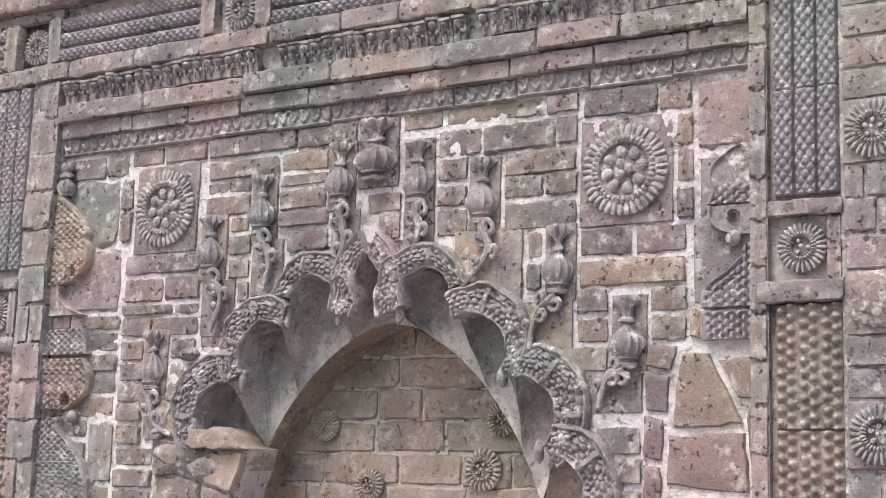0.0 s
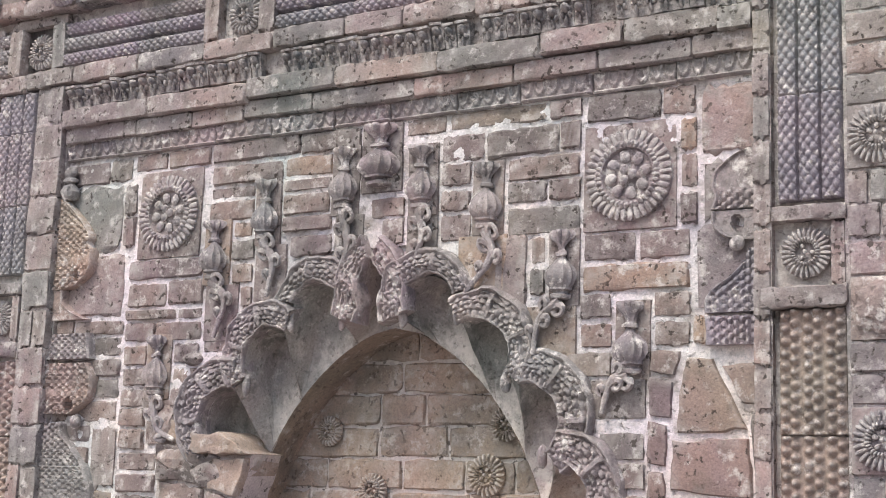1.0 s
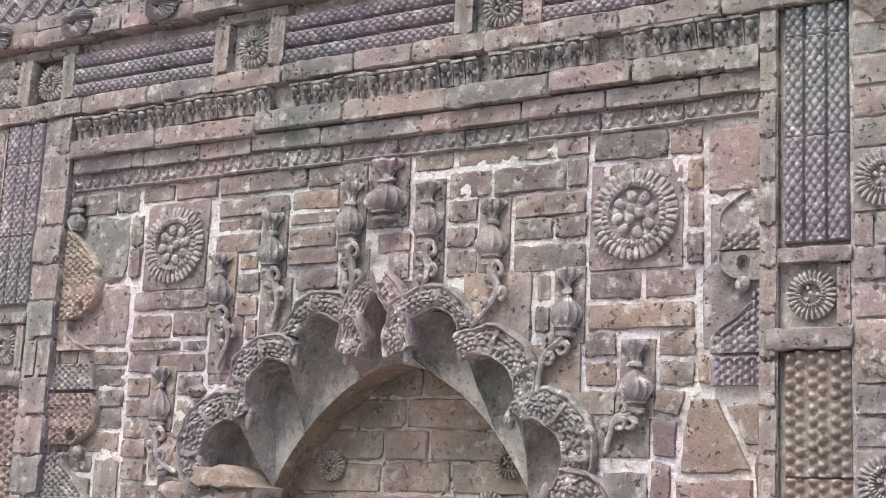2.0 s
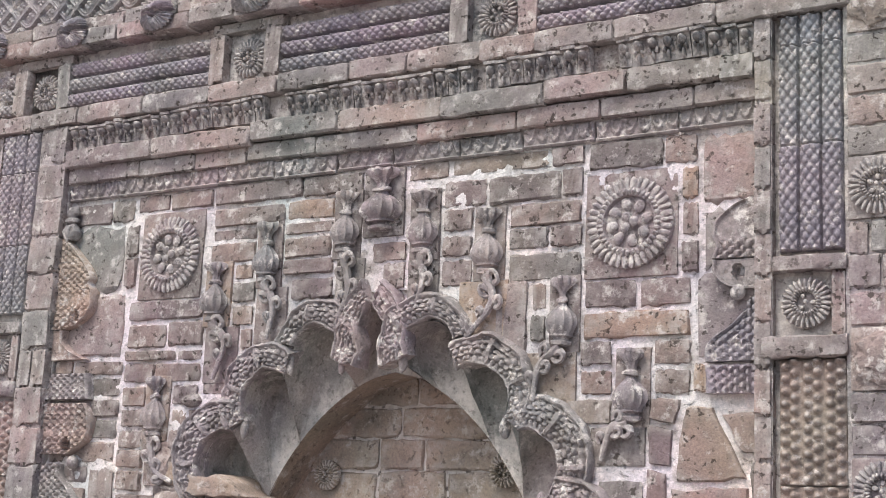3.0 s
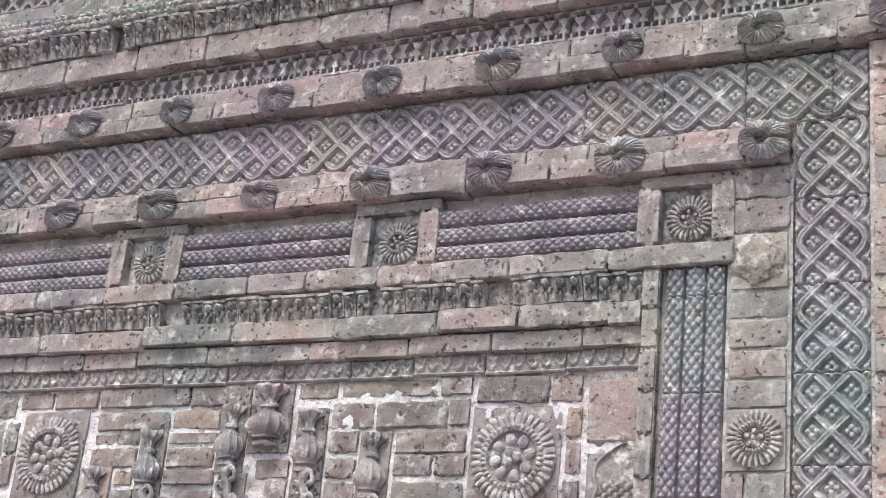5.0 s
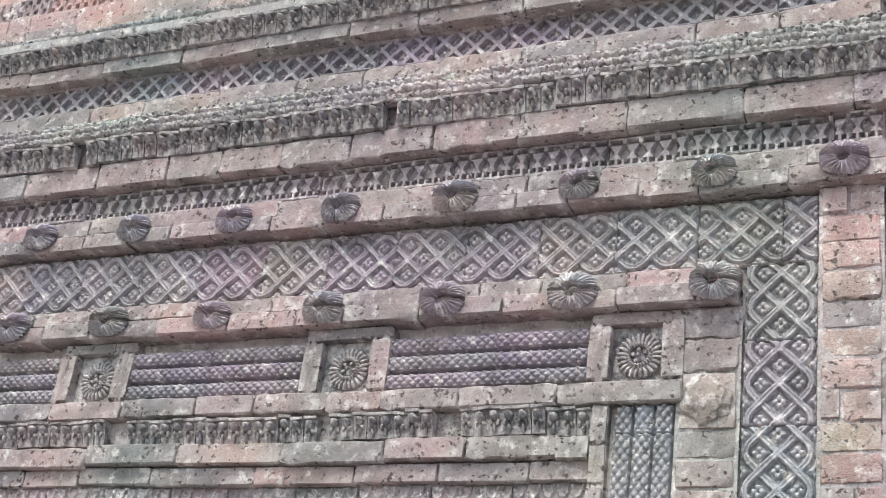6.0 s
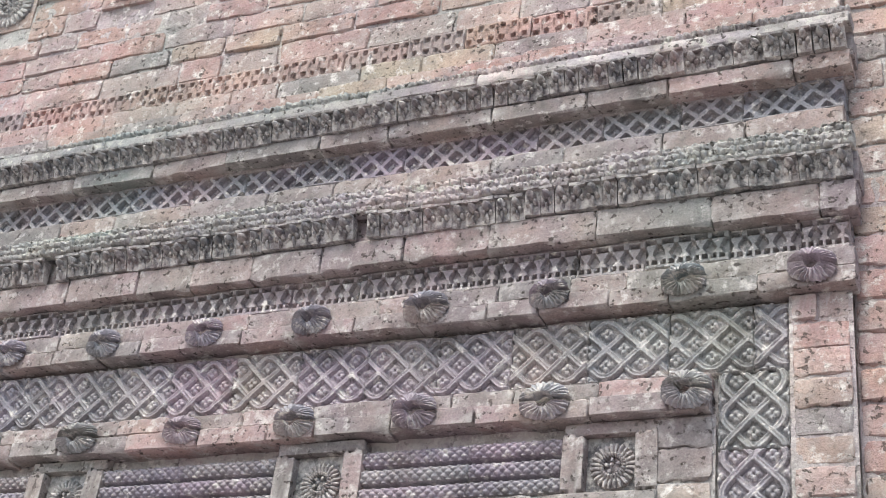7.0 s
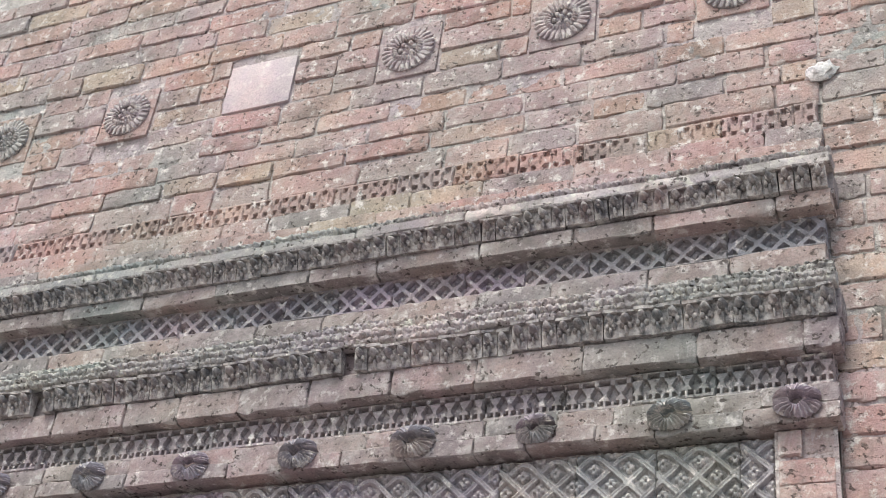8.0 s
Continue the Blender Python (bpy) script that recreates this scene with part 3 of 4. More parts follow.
# plain arch behind, and the back wall
bm = bmesh.new()
arch = [(XC - x, z) for x, z in BACK[::-1]] + [(XC + x, z) for x, z in BACK[1:]]
front = [bm.verts.new((x, 0.106, z)) for x, z in arch]
rear = [bm.verts.new((x, 0.25, z)) for x, z in arch]
for i in range(len(arch) - 1):
    bm.faces.new((front[i], front[i + 1], rear[i + 1], rear[i]))
bmesh.ops.recalc_face_normals(bm, faces=bm.faces)
part("arch_soffit", bm, M_BACK, niche)
bm = bmesh.new()
box(bm, XC - 0.75, XC + 0.75, 0.237, 0.5, 0.0, 2.3)
part("back_wall", bm, M_BACK_BED, niche)
for s in (-1, 1):
    bm = bmesh.new()
    box(bm, XC + s * 0.5 - (0.4 if s < 0 else 0), XC + s * 0.5 + (0.4 if s > 0 else 0), 0.03, 0.26, 0.0, 1.32)
    part("jamb", bm, M_PLASTER, niche)


def arch_half(z):
    for (x0, z0), (x1, z1) in zip(BACK, BACK[1:]):
        if z1 <= z <= z0:
            return x0 + (x1 - x0) * (z0 - z) / max(1e-6, z0 - z1)
    return 0.5


lay(M_BACK, niche, XC - 0.56, XC + 0.56, 1.27, 2.06, 0.228, pitch=0.088, joint=0.009, long=0.25,
    blocked=lambda a, b: [(-3, XC - arch_half(a) - 0.02), (XC + arch_half(a) + 0.02, 9)] if a < 2.05 else [(-3, 9)])
for x, z, r in ((0.431, 1.782, 0.042), (0.942, 1.668, 0.055), (0.997, 1.801, 0.045), (0.584, 1.623, 0.045)):
    rosette(r, x + 0.012, z, 0.222, M_BACK, petals=22, inner=5, label="small worn rosette on the back wall of the niche", group="niche rosettes")

# carved border: each lobe a raised band of fish scales between smooth rolls, divided by ribs
BORDER = (0.076, 0.084, 0.098, 0.096, 0.092)


def scaled_band(name, inner, outer, seed, ribs=2):
    """A raised band between two lines of points: rolls along both edges, scales between them."""
    bm = bmesh.new()
    run = [0.0]
    for p, q in zip(inner, inner[1:]):
        run.append(run[-1] + (Vector(q) - Vector(p)).length * 1.35)
    cross = 26
    rows = []
    for i, (p, q) in enumerate(zip(inner, outer)):
        wide = math.hypot(q[0] - p[0], q[1] - p[1])
        row = [bm.verts.new((p[0], 0.02, p[1]))]
        for j in range(cross + 1):
            t = j / cross
            v = t * wide
            x, z = p[0] + (q[0] - p[0]) * t, p[1] + (q[1] - p[1]) * t
            h = 0.020 + 0.010 * math.sin(math.pi * t)
            rib = min(abs(run[i] / run[-1] - (k + 1) / (ribs + 1)) * run[-1] for k in range(ribs)) if ribs else 1
            if v < 0.009:
                h += 0.009 * math.sin(math.pi * v / 0.009)
            elif wide - v < 0.016:
                h += 0.012 * math.sin(math.pi * (wide - v) / 0.016)
            elif rib < 0.006:
                h += 0.009
            else:
                h += 0.010 * fish_scales(run[i] + 0.006 * noise.noise(Vector((x, z, 3)) * 30), v - 0.009 + 0.006 * noise.noise(Vector((x, z, 9)) * 30)) - 0.004
            h += 0.010 * noise.noise(Vector((x, z, seed)) * 14) + 0.005 * noise.noise(Vector((x, z, seed)) * 45)
            row.append(bm.verts.new((x, -h, z)))
        row.append(bm.verts.new((q[0], 0.02, q[1])))
        rows.append(row)
    for r0, r1 in zip(rows, rows[1:]):
        for j in range(len(r0) - 1):
            bm.faces.new((r0[j], r0[j + 1], r1[j + 1], r1[j]))
    bm.faces.new(rows[0])
    bm.faces.new(rows[-1])
    bmesh.ops.recalc_face_normals(bm, faces=bm.faces)
    worn(bm, 0.008, 17, seed)
    worn(bm, 0.003, 60, seed)
    return part(name, bm, M_CARVED, niche)


def border_lobe(side, c, z, r, a0, a1, wide, seed):
    n = max(20, int(abs(radians(a1 - a0)) * (r + 0.04) / 0.0042))
    inner, outer = [], []
    for k in range(n + 1):
        a = radians(a0 + (a1 - a0) * k / n)
        w = wide * (0.72 + 0.28 * math.sin(math.pi * min(1.0, max(0.0, 0.15 + 0.8 * k / n))))
        inner.append((XC + side * (c + r * math.cos(a)), z + r * math.sin(a)))
        outer.append((XC + side * (c + (r + w) * math.cos(a)), z + (r + w) * math.sin(a)))
    scaled_band("border_lobe", inner, outer, seed)


for side in (-1, 1):
    for i, lobe in enumerate(LOBES):
        if side < 0 and i > 2:
            continue      # broken away on this side
        border_lobe(side, *lobe, wide=BORDER[i], seed=i * 3 + side)
    # the pointed crown: a scaled limb each side of it
    inner = curve_through([(XC + side * x, 0, z) for x, z in ((0.004, 2.215), (0.030, 2.180), (0.052, 2.130), (0.078, 2.058))], 10)
    outer = curve_through([(XC + side * x, 0, z) for x, z in ((0.030, 2.285), (0.080, 2.235), (0.108, 2.165), (0.120, 2.075))], 10)
    scaled_band("border_limb", [(p.x, p.z) for p in inner], [(p.x, p.z) for p in outer], 40 + side, ribs=1)

    # cusps between the lobes
    for x, z in ((0.096, 2.062), (0.262, 2.062), (0.405, 1.893), (0.510, 1.712), (0.575, 1.515)):
        bm = bmesh.new()
        dome(bm, XC + side * x, -0.008, z, 0.012, 0.014, 0.030, 12, 8)
        worn(bm, 0.006, 30, x)
        part("cusp", bm, M_CARVED, niche)

# ---- scrolls at the sides of the field: scaled, S-shaped, in several slabs ----
def scroll_piece(ob, side, widths, mat, scaled=True, hole=None, smooth_over=9.0):
    """One slab of a scroll: its straight side against the pier, its free side following (z, width); scales, a rolled rim, a pierced eye."""
    zs = curve_through([(w, 0, z) for z, w in widths], max(6, int(abs(widths[0][0] - widths[-1][0]) / 0.0045 / (len(widths) - 1))))
    bm = bmesh.new()
    rows = []
    for p in zs:
        w, z = max(0.012, p.x), p.z
        row = [bm.verts.new((side * -0.004, 0.012, z))]
        for j in range(27):
            u = w * j / 26
            h = 0.022
            if w - u < 0.012 and w > 0.03:
                h += 0.008 * math.sin(math.pi * (w - u) / 0.012)
            elif scaled and z < smooth_over:
                h += 0.011 * fish_scales(z, u, 0.0195) - 0.004
            if hole and math.hypot(u - hole[0], (z - hole[1]) * 0.7) < hole[2]:
                h = -0.004
            h += 0.005 * noise.noise(Vector((u * 3 * side, z, 0.4)) * 14) + 0.002 * noise.noise(Vector((u, z, 0.8)) * 70)
            row.append(bm.verts.new((side * u, -h, z)))
        row.append(bm.verts.new((side * (w + 0.003), 0.012, z)))
        rows.append(row)
    for r0, r1 in zip(rows, rows[1:]):
        for j in range(len(r0) - 1):
            bm.faces.new((r0[j], r0[j + 1], r1[j + 1], r1[j]))
    bm.faces.new(rows[0])
    bm.faces.new(rows[-1])
    bmesh.ops.recalc_face_normals(bm, faces=bm.faces)
    return part("scroll_slab", bm, mat, ob)


def scroll_knob(ob, side, u, z, r):
    bm = bmesh.new()
    dome(bm, side * u, -0.018, z, r, r * 0.8, r, 12, 8)
    worn(bm, 0.003, 40, z)
    part("knob", bm, M_CARVED, ob)


scroll = thing("scroll_relief", "tan S-shaped scaled scroll in carved terracotta slabs beside the pier", "relief", "side scrolls", at=(LEFT - 0.01, -0.004, 0.0))
scroll_piece(scroll, 1, ((2.472, 0.03), (2.43, 0.075), (2.385, 0.122), (2.345, 0.150), (2.325, 0.142), (2.300, 0.158), (2.245, 0.155), (2.205, 0.105), (2.190, 0.055)), M_TAN, hole=(0.092, 2.232, 0.012))
scroll_piece(scroll, 1, ((2.188, 0.050), (2.150, 0.055), (2.120, 0.095), (2.098, 0.148)), M_TAN, scaled=False)
scroll_piece(scroll, 1, ((2.056, 0.168), (2.02, 0.172), (1.980, 0.176)), M_CARVED)
scroll_piece(scroll, 1, ((1.968, 0.165), (1.945, 0.182), (1.915, 0.193), (1.870, 0.187), (1.840, 0.155), (1.818, 0.115)), M_TAN, hole=(0.105, 1.843, 0.015))
scroll_piece(scroll, 1, ((1.790, 0.080), (1.755, 0.092), (1.70, 0.150), (1.645, 0.195), (1.56, 0.215), (1.30, 0.21)), M_CARVED)
scroll_knob(scroll, 1, 0.135, 1.795, 0.020)
bm = bmesh.new()
turned(bm, [(0.020, 2.466, 0), (0.030, 2.475, 0), (0.034, 2.492, 1), (0.026, 2.508, 1), (0.014, 2.516, 0), (0.026, 2.522, 0), (0.026, 2.530, 0), (0.014, 2.538, 0), (0.024, 2.548, 0), (0.020, 2.566, 0)], 24, 9, 0.7)
bmesh.ops.translate(bm, verts=bm.verts, vec=(0.042, -0.004, 0.0))
worn(bm, 0.004, 40, 3)
part("vase_tip", bm, M_CARVED, scroll)

scroll = thing("scroll_relief", "grey-brown S-shaped scaled scroll in carved terracotta slabs beside the pier", "relief", "side scrolls", at=(RIGHT, -0.004, 0.0))
scroll_piece(scroll, -1, ((2.412, 0.020), (2.392, 0.062), (2.360, 0.100), (2.325, 0.106), (2.300, 0.098), (2.272, 0.108)), M_CARVED, smooth_over=2.315)
scroll_piece(scroll, -1, ((2.268, 0.106), (2.240, 0.106), (2.212, 0.082), (2.200, 0.045)), M_CARVED, scaled=False, hole=(0.044, 2.238, 0.013))
scroll_piece(scroll, -1, ((2.178, 0.016), (2.150, 0.030), (2.117, 0.062), (2.088, 0.108), (2.065, 0.124), (2.036, 0.123)), M_PURPLE)
scroll_piece(scroll, -1, ((2.028, 0.124), (1.995, 0.118), (1.963, 0.119)), M_PURPLE)
scroll_knob(scroll, -1, 0.046, 2.192, 0.019)
keep_clear(1.665, RIGHT, 1.962, 2.03)


# large slabs among the courses
for x0, x1, z0, z1 in ((1.635, RIGHT, 2.405, 2.575), (1.640, RIGHT, 2.250, 2.398), (1.622, RIGHT, 2.036, 2.244), (LEFT, -0.190, 2.300, 2.505), (LEFT, -0.165, 2.100, 2.292), (-0.255, -0.150, 1.60, 1.785), (1.09, 1.185, 2.065, 2.262)):
    keep_clear(x0, x1, z0, z1)
    brick(M_LEDGE, field, x0 + 0.005, x1 - 0.005, z0 + 0.005, z1 - 0.005, -0.009, name="stone_slab", loose=0.4)


def rubble(corners, y=-0.012, back=0.06, mat=M_NICHE, parent=None, name="rubble_stone"):
    """An irregular flat stone set in wide mortar, given by a few corners (x, z)."""
    n = len(corners)
    cx, cz = sum(c[0] for c in corners) / n, sum(c[1] for c in corners) / n
    bm = bmesh.new()
    rings = []
    edge = []
    for (x0, z0), (x1, z1) in zip(corners, corners[1:] + corners[:1]):
        for k in range(6):
            t = k / 6
            wob = 0.006 * noise.noise(Vector((x0 + (x1 - x0) * t, z0 + (z1 - z0) * t, 0.2)) * 30)
            edge.append((x0 + (x1 - x0) * t + wob, z0 + (z1 - z0) * t - wob))
    for share, yy in ((1.0, back), (1.0, y + 0.007), (0.95, y), (0.6, y - 0.003), (0.25, y - 0.002)):
        rings.append([bm.verts.new((x - cx if share == 1 else (x - cx) * share, yy, (z - cz) * share)) for x, z in edge])
    for r0, r1 in zip(rings, rings[1:]):
        for k in range(len(edge)):
            bm.faces.new((r0[k], r0[(k + 1) % len(edge)], r1[(k + 1) % len(edge)], r1[k]))
    bm.faces.new(rings[-1])
    bmesh.ops.recalc_face_normals(bm, faces=bm.faces)
    worn(bm, 0.004, 25, cx)
    return put(name, mesh_of(name, bm), mat, parent or field, Matrix.Translation((cx, 0, cz)))


for corners in (((1.600, 1.935), (1.665, 1.935), (1.745, 1.775), (1.580, 1.765), (1.580, 1.86)), ((1.690, 1.915), (1.765, 1.925), (1.765, 1.830), (1.735, 1.835)),
                ((1.57, 1.75), (1.75, 1.755), (1.76, 1.62), (1.56, 1.64)), ((1.755, 1.812), (1.770, 1.812), (1.772, 1.640), (1.765, 1.64)),
                ((1.512, 1.958), (1.585, 1.955), (1.570, 1.900), (1.515, 1.905)), ((1.510, 1.892), (1.568, 1.885), (1.562, 1.800), (1.512, 1.808)), ((1.508, 1.795), (1.555, 1.785), (1.548, 1.690), (1.508, 1.70)), ((1.508, 1.68), (1.548, 1.675), (1.548, 1.60), (1.508, 1.60))):
    rubble(corners)
keep_clear(1.562, RIGHT, 1.60, 1.958)


ruin = thing("broken_masonry", "broken-off foot of the niche border, patched with rough brown stones", "masonry")
for corners, y in ((((0.01, 1.735), (0.14, 1.715), (0.24, 1.700), (0.20, 1.625), (0.02, 1.640)), -0.020), (((0.15, 1.765), (0.27, 1.760), (0.355, 1.705), (0.255, 1.700), (0.15, 1.720)), -0.040),
                   (((0.21, 1.690), (0.345, 1.690), (0.315, 1.600), (0.215, 1.615)), -0.022), (((0.02, 1.630), (0.19, 1.615), (0.20, 1.535), (0.03, 1.545)), -0.016), (((0.20, 1.605), (0.310, 1.590), (0.275, 1.500), (0.21, 1.520)), -0.014),
                   (((0.02, 1.535), (0.20, 1.510), (0.27, 1.490), (0.24, 1.28), (0.02, 1.28)), -0.010), (((0.06, 1.800), (0.15, 1.790), (0.14, 1.725), (0.05, 1.745)), -0.018)):
    worn_piece = rubble(corners, y, 0.12, rng.choice((M_NICHE, M_BACK)), ruin, "stone")
    for v in worn_piece.data.vertices:
        p = v.co * 17 + Vector((y * 900, 0, 0))
        v.co += Vector((noise.noise(p), noise.noise(p + Vector((5, 0, 0))), noise.noise(p + Vector((0, 9, 0))))) * 0.012
rubble(((0.005, 1.735), (0.15, 1.768), (0.352, 1.708), (0.312, 1.59), (0.272, 1.49), (0.245, 1.28), (0.005, 1.28)), -0.006, 0.12, M_BACK_BED, ruin, "mortar")
keep_clear(0.01, 0.36, 1.28, 1.74)


def broken_stone(x, z, rx, rz, seed):
    ob = thing("broken_stone", "rough broken lump of terracotta jutting from the worn wall", "stone", "broken lumps", at=(x, 0.0, z))
    bm = bmesh.new()
    bmesh.ops.create_icosphere(bm, subdivisions=2, radius=1.0)
    for v in bm.verts:
        n = v.co.copy()
        v.co = Vector((n.x * rx, n.y * 0.032, n.z * rz)) * (1 + 0.28 * noise.noise(n * 2.3 + Vector((seed, 0, 0))) + 0.26 * noise.noise(n * 4.0 + Vector((0, seed, 0))))
    part("lump", bm, M_NICHE, ob, smooth=False)


for s in ((0.10, 1.690, 0.10, 0.05, 1.0), (0.20, 1.655, 0.075, 0.045, 4.0), (-0.02, 1.86, 0.04, 0.05, 7.0), (0.03, 1.79, 0.05, 0.05, 9.0), (0.12, 1.97, 0.035, 0.02, 12.0)):
    broken_stone(*s)

# courses of the field, by stretch: each stretch keeps its own heights
COURSES = (((LEFT, -0.155), (2.585, 2.507, 2.300, 2.100, 2.050, 1.985, 1.925, 1.860, 1.790, 1.730, 1.665, 1.60, 1.53, 1.46, 1.39, 1.32)),
           ((-0.185, -0.128), (2.50, 2.40, 2.305)),
           ((-0.150, 0.145), (2.590, 2.530, 2.400, 2.266, 2.201, 2.123, 2.085, 2.021, 1.955, 1.895, 1.835, 1.775, 1.71, 1.65, 1.59, 1.52, 1.45, 1.38, 1.31)),
           ((0.150, 0.700), (2.590, 2.525, 2.462, 2.421, 2.356, 2.305, 2.240, 2.175, 2.110, 2.050, 1.98)),
           ((1.340, 1.625), (2.590, 2.511)), ((0.705, 1.335), (2.590, 2.534, 2.455, 2.388, 2.326, 2.247)), ((1.579, 1.633), (2.506, 2.42, 2.33, 2.247)),
           ((0.705, 1.615), (2.247, 2.171, 2.098, 2.031, 1.964)), ((1.10, 1.505), (1.964, 1.895, 1.84, 1.775, 1.70, 1.63, 1.56, 1.49, 1.42, 1.35)),
           ((1.616, RIGHT), (2.590, 2.40, 2.25, 2.036, 1.964)))
for (a, b), heights in COURSES:
    for top, low_ in zip(heights, heights[1:]):
        lay(M_NICHE, field, a, b, low_, top, rng.uniform(-0.010, -0.008), pitch=top - low_, joint=0.0115, long=0.265, blocked=blocked_field)

# ---- cornice over the field ----
low = thing("cornice_low", "stepped terracotta cornice over the field with scallops and carved dentils", "cornice", kind="structure")
bm = bmesh.new()
for x0, x1, y, z0, z1 in ((LEFT, RIGHT, 0.0, 2.57, 2.66), (LEFT, RIGHT, -0.012, 2.64, 2.76), (LEFT, RIGHT, -0.022, 2.745, 2.85)):
    box(bm, x0, x1, y, 0.3, z0, z1)
part("core", bm, M_LEDGE, low)
x = LEFT
k = 0
while x < RIGHT - 0.02:
    w = min(rng.uniform(0.17, 0.22), RIGHT - x)
    if RIGHT - (x + w) < 0.08:
        w = RIGHT - x
    relief("scallop_tile", w - 0.003, 0.052, scallops(0.037, 0.052), M_CARVED, low, x, 2.588 + rng.uniform(-0.003, 0.003), -0.014 + rng.uniform(-0.006, 0.004), step=0.0042)
    x += w
row_of(M_LEDGE, low, LEFT, RIGHT, 2.643, 2.692, -0.033, 0.27)
row_of(M_LEDGE, low, LEFT, RIGHT, 2.694, 2.750, -0.052, 0.30)


def dentil_mesh(w, h, d, seed):
    """A dentil: a leaning block with a lintel and a three-lobed bud on its face; lower middle of its back at the origin."""
    bm = bmesh.new()
    box(bm, -w * 0.505, w * 0.505, -d * 0.62, 0.0, 0, h)
    box(bm, -w * 0.505, w * 0.505, -d * 0.86, 0.0, h * 0.90, h)
    dome(bm, 0, -d * 0.58, h * 0.66, w * 0.33, d * 0.62, h * 0.20, 10, 6)
    for s in (-1, 1):
        dome(bm, s * w * 0.25, -d * 0.60, h * 0.42, w * 0.17, d * 0.36, h * 0.13)
    dome(bm, 0, -d * 0.60, h * 0.22, w * 0.16, d * 0.36, h * 0.22)
    for v in bm.verts:
        v.co.y *= 0.55 + 0.45 * min(1.0, max(0.0, v.co.z / h))
    worn(bm, w * 0.09, 75, seed)
    return mesh_of("dentil", bm)


def dentils(parent, x0, x1, z, y, pitch, h, d, gaps=()):
    shapes = [dentil_mesh(pitch, h, d, s + pitch * 40) for s in range(7)]
    n = int((x1 - x0) / pitch)
    dy = dz = lean = 0.0
    for k in range(n):
        x = x0 + (k + 0.5) * (x1 - x0) / n
        if k % 5 == 0:      # five are carved from one block, and the blocks sit unevenly
            dy, dz, lean = rng.uniform(-0.007, 0.007), rng.uniform(-0.005, 0.005), rng.uniform(-0.02, 0.02)
        if any(a < x < b for a, b in gaps):
            continue
        m = Matrix.LocRotScale((x, y + dy + rng.uniform(-0.0015, 0.0015), z + dz - lean * pitch * (k % 5 - 2) + rng.uniform(-0.0015, 0.0015)), Euler((0, lean + rng.uniform(-0.03, 0.03), 0)), (rng.uniform(0.85, 1.08), 1, rng.uniform(0.93, 1.04)))
        # dark body colour carries part of the overhang's shade
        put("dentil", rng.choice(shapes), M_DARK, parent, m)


dentils(low, LEFT + 0.02, RIGHT, 2.752, -0.026, 0.0375, 0.066, 0.05, gaps=((-0.12, -0.09), (0.36, 0.43), (1.005, 1.075), (1.36, 1.44)))

# ---- frame: piers, beam, rope panels ----
frame_base = thing("wall_frame", "brick frame of piers and beam round the field", "wall", kind="structure")
bm = bmesh.new()
box(bm, -1.6, LEFT, -0.02, 0.3, 0.0, 3.1)
box(bm, RIGHT, 2.445, -0.018, 0.3, 0.0, 3.1)
box(bm, -1.6, 2.445, -0.010, 0.3, 2.83, 3.5)
box(bm, -1.6, 2.46, 0.022, 0.3, 3.45, 4.5)
part("core", bm, M_OLD_MORTAR, frame_base)
row_of(M_LEDGE, frame_base, -1.4, 2.0, 2.829, 2.882, -0.060, 0.22)
mortar_sheet(RIGHT + 0.002, RIGHT + 0.042, 1.2, 2.83, -0.045, M_OLD_MORTAR, frame_base, rough=0.003)
mortar_sheet(LEFT - 0.12, LEFT - 0.003, 1.2, 2.83, -0.042, M_OLD_MORTAR, frame_base, rough=0.003)
lay(M_LEDGE, frame_base, RIGHT, RIGHT + 0.042, 1.2, 2.83, -0.052, pitch=0.105, joint=0.004, long=0.05)
lay(M_LEDGE, frame_base, LEFT - 0.12, LEFT, 1.2, 2.83, -0.048, pitch=0.115, joint=0.004, long=0.13)

# rope panels and blocks along the beam
x_blocks = [(-0.69, -0.445), (0.125, 0.385), (0.945, 1.205), (1.755, 1.995)]
for a, b in x_blocks:
    c = (a + b) / 2 + 0.004
    for s0, s1 in ((a, a + 0.055), (b - 0.055, b)):
        brick(M_LEDGE, frame_base, s0, s1, 2.885, 3.035, -0.052)
    brick(M_LEDGE, frame_base, a, b, 3.036, 3.068, -0.045)
    bm = bmesh.new()
    box(bm, a + 0.055, b - 0.055, -0.02, 0.05, 2.884, 3.036)
    part("block_bed", bm, M_DARK, frame_base)
    rosette(0.058, c, 2.957, -0.022, M_CARVED, petals=24, inner=5, label="small round terracotta rosette sunk in a square frame block", group="block rosettes")
for a, b in ((-1.30, -0.69), (-0.445, 0.125), (0.385, 0.945), (1.205, 1.755)):
    ob = thing("rope_panel", "panel of three scaled terracotta ropes in purple-grey clay", "relief panel", "rope panels", at=(0, 0, 0))
    mid = a + (b - a) * rng.uniform(0.4, 0.6)
    for s, e in ((a, mid), (mid, b)):
        for k in range(3):
            relief("rope", e - s - 0.002, 0.048, rope(0.048, 1, 0.026), M_PURPLE, ob, s, 2.888 + 0.050 * k, -0.026 + rng.uniform(-0.003, 0.003), step=0.0028)

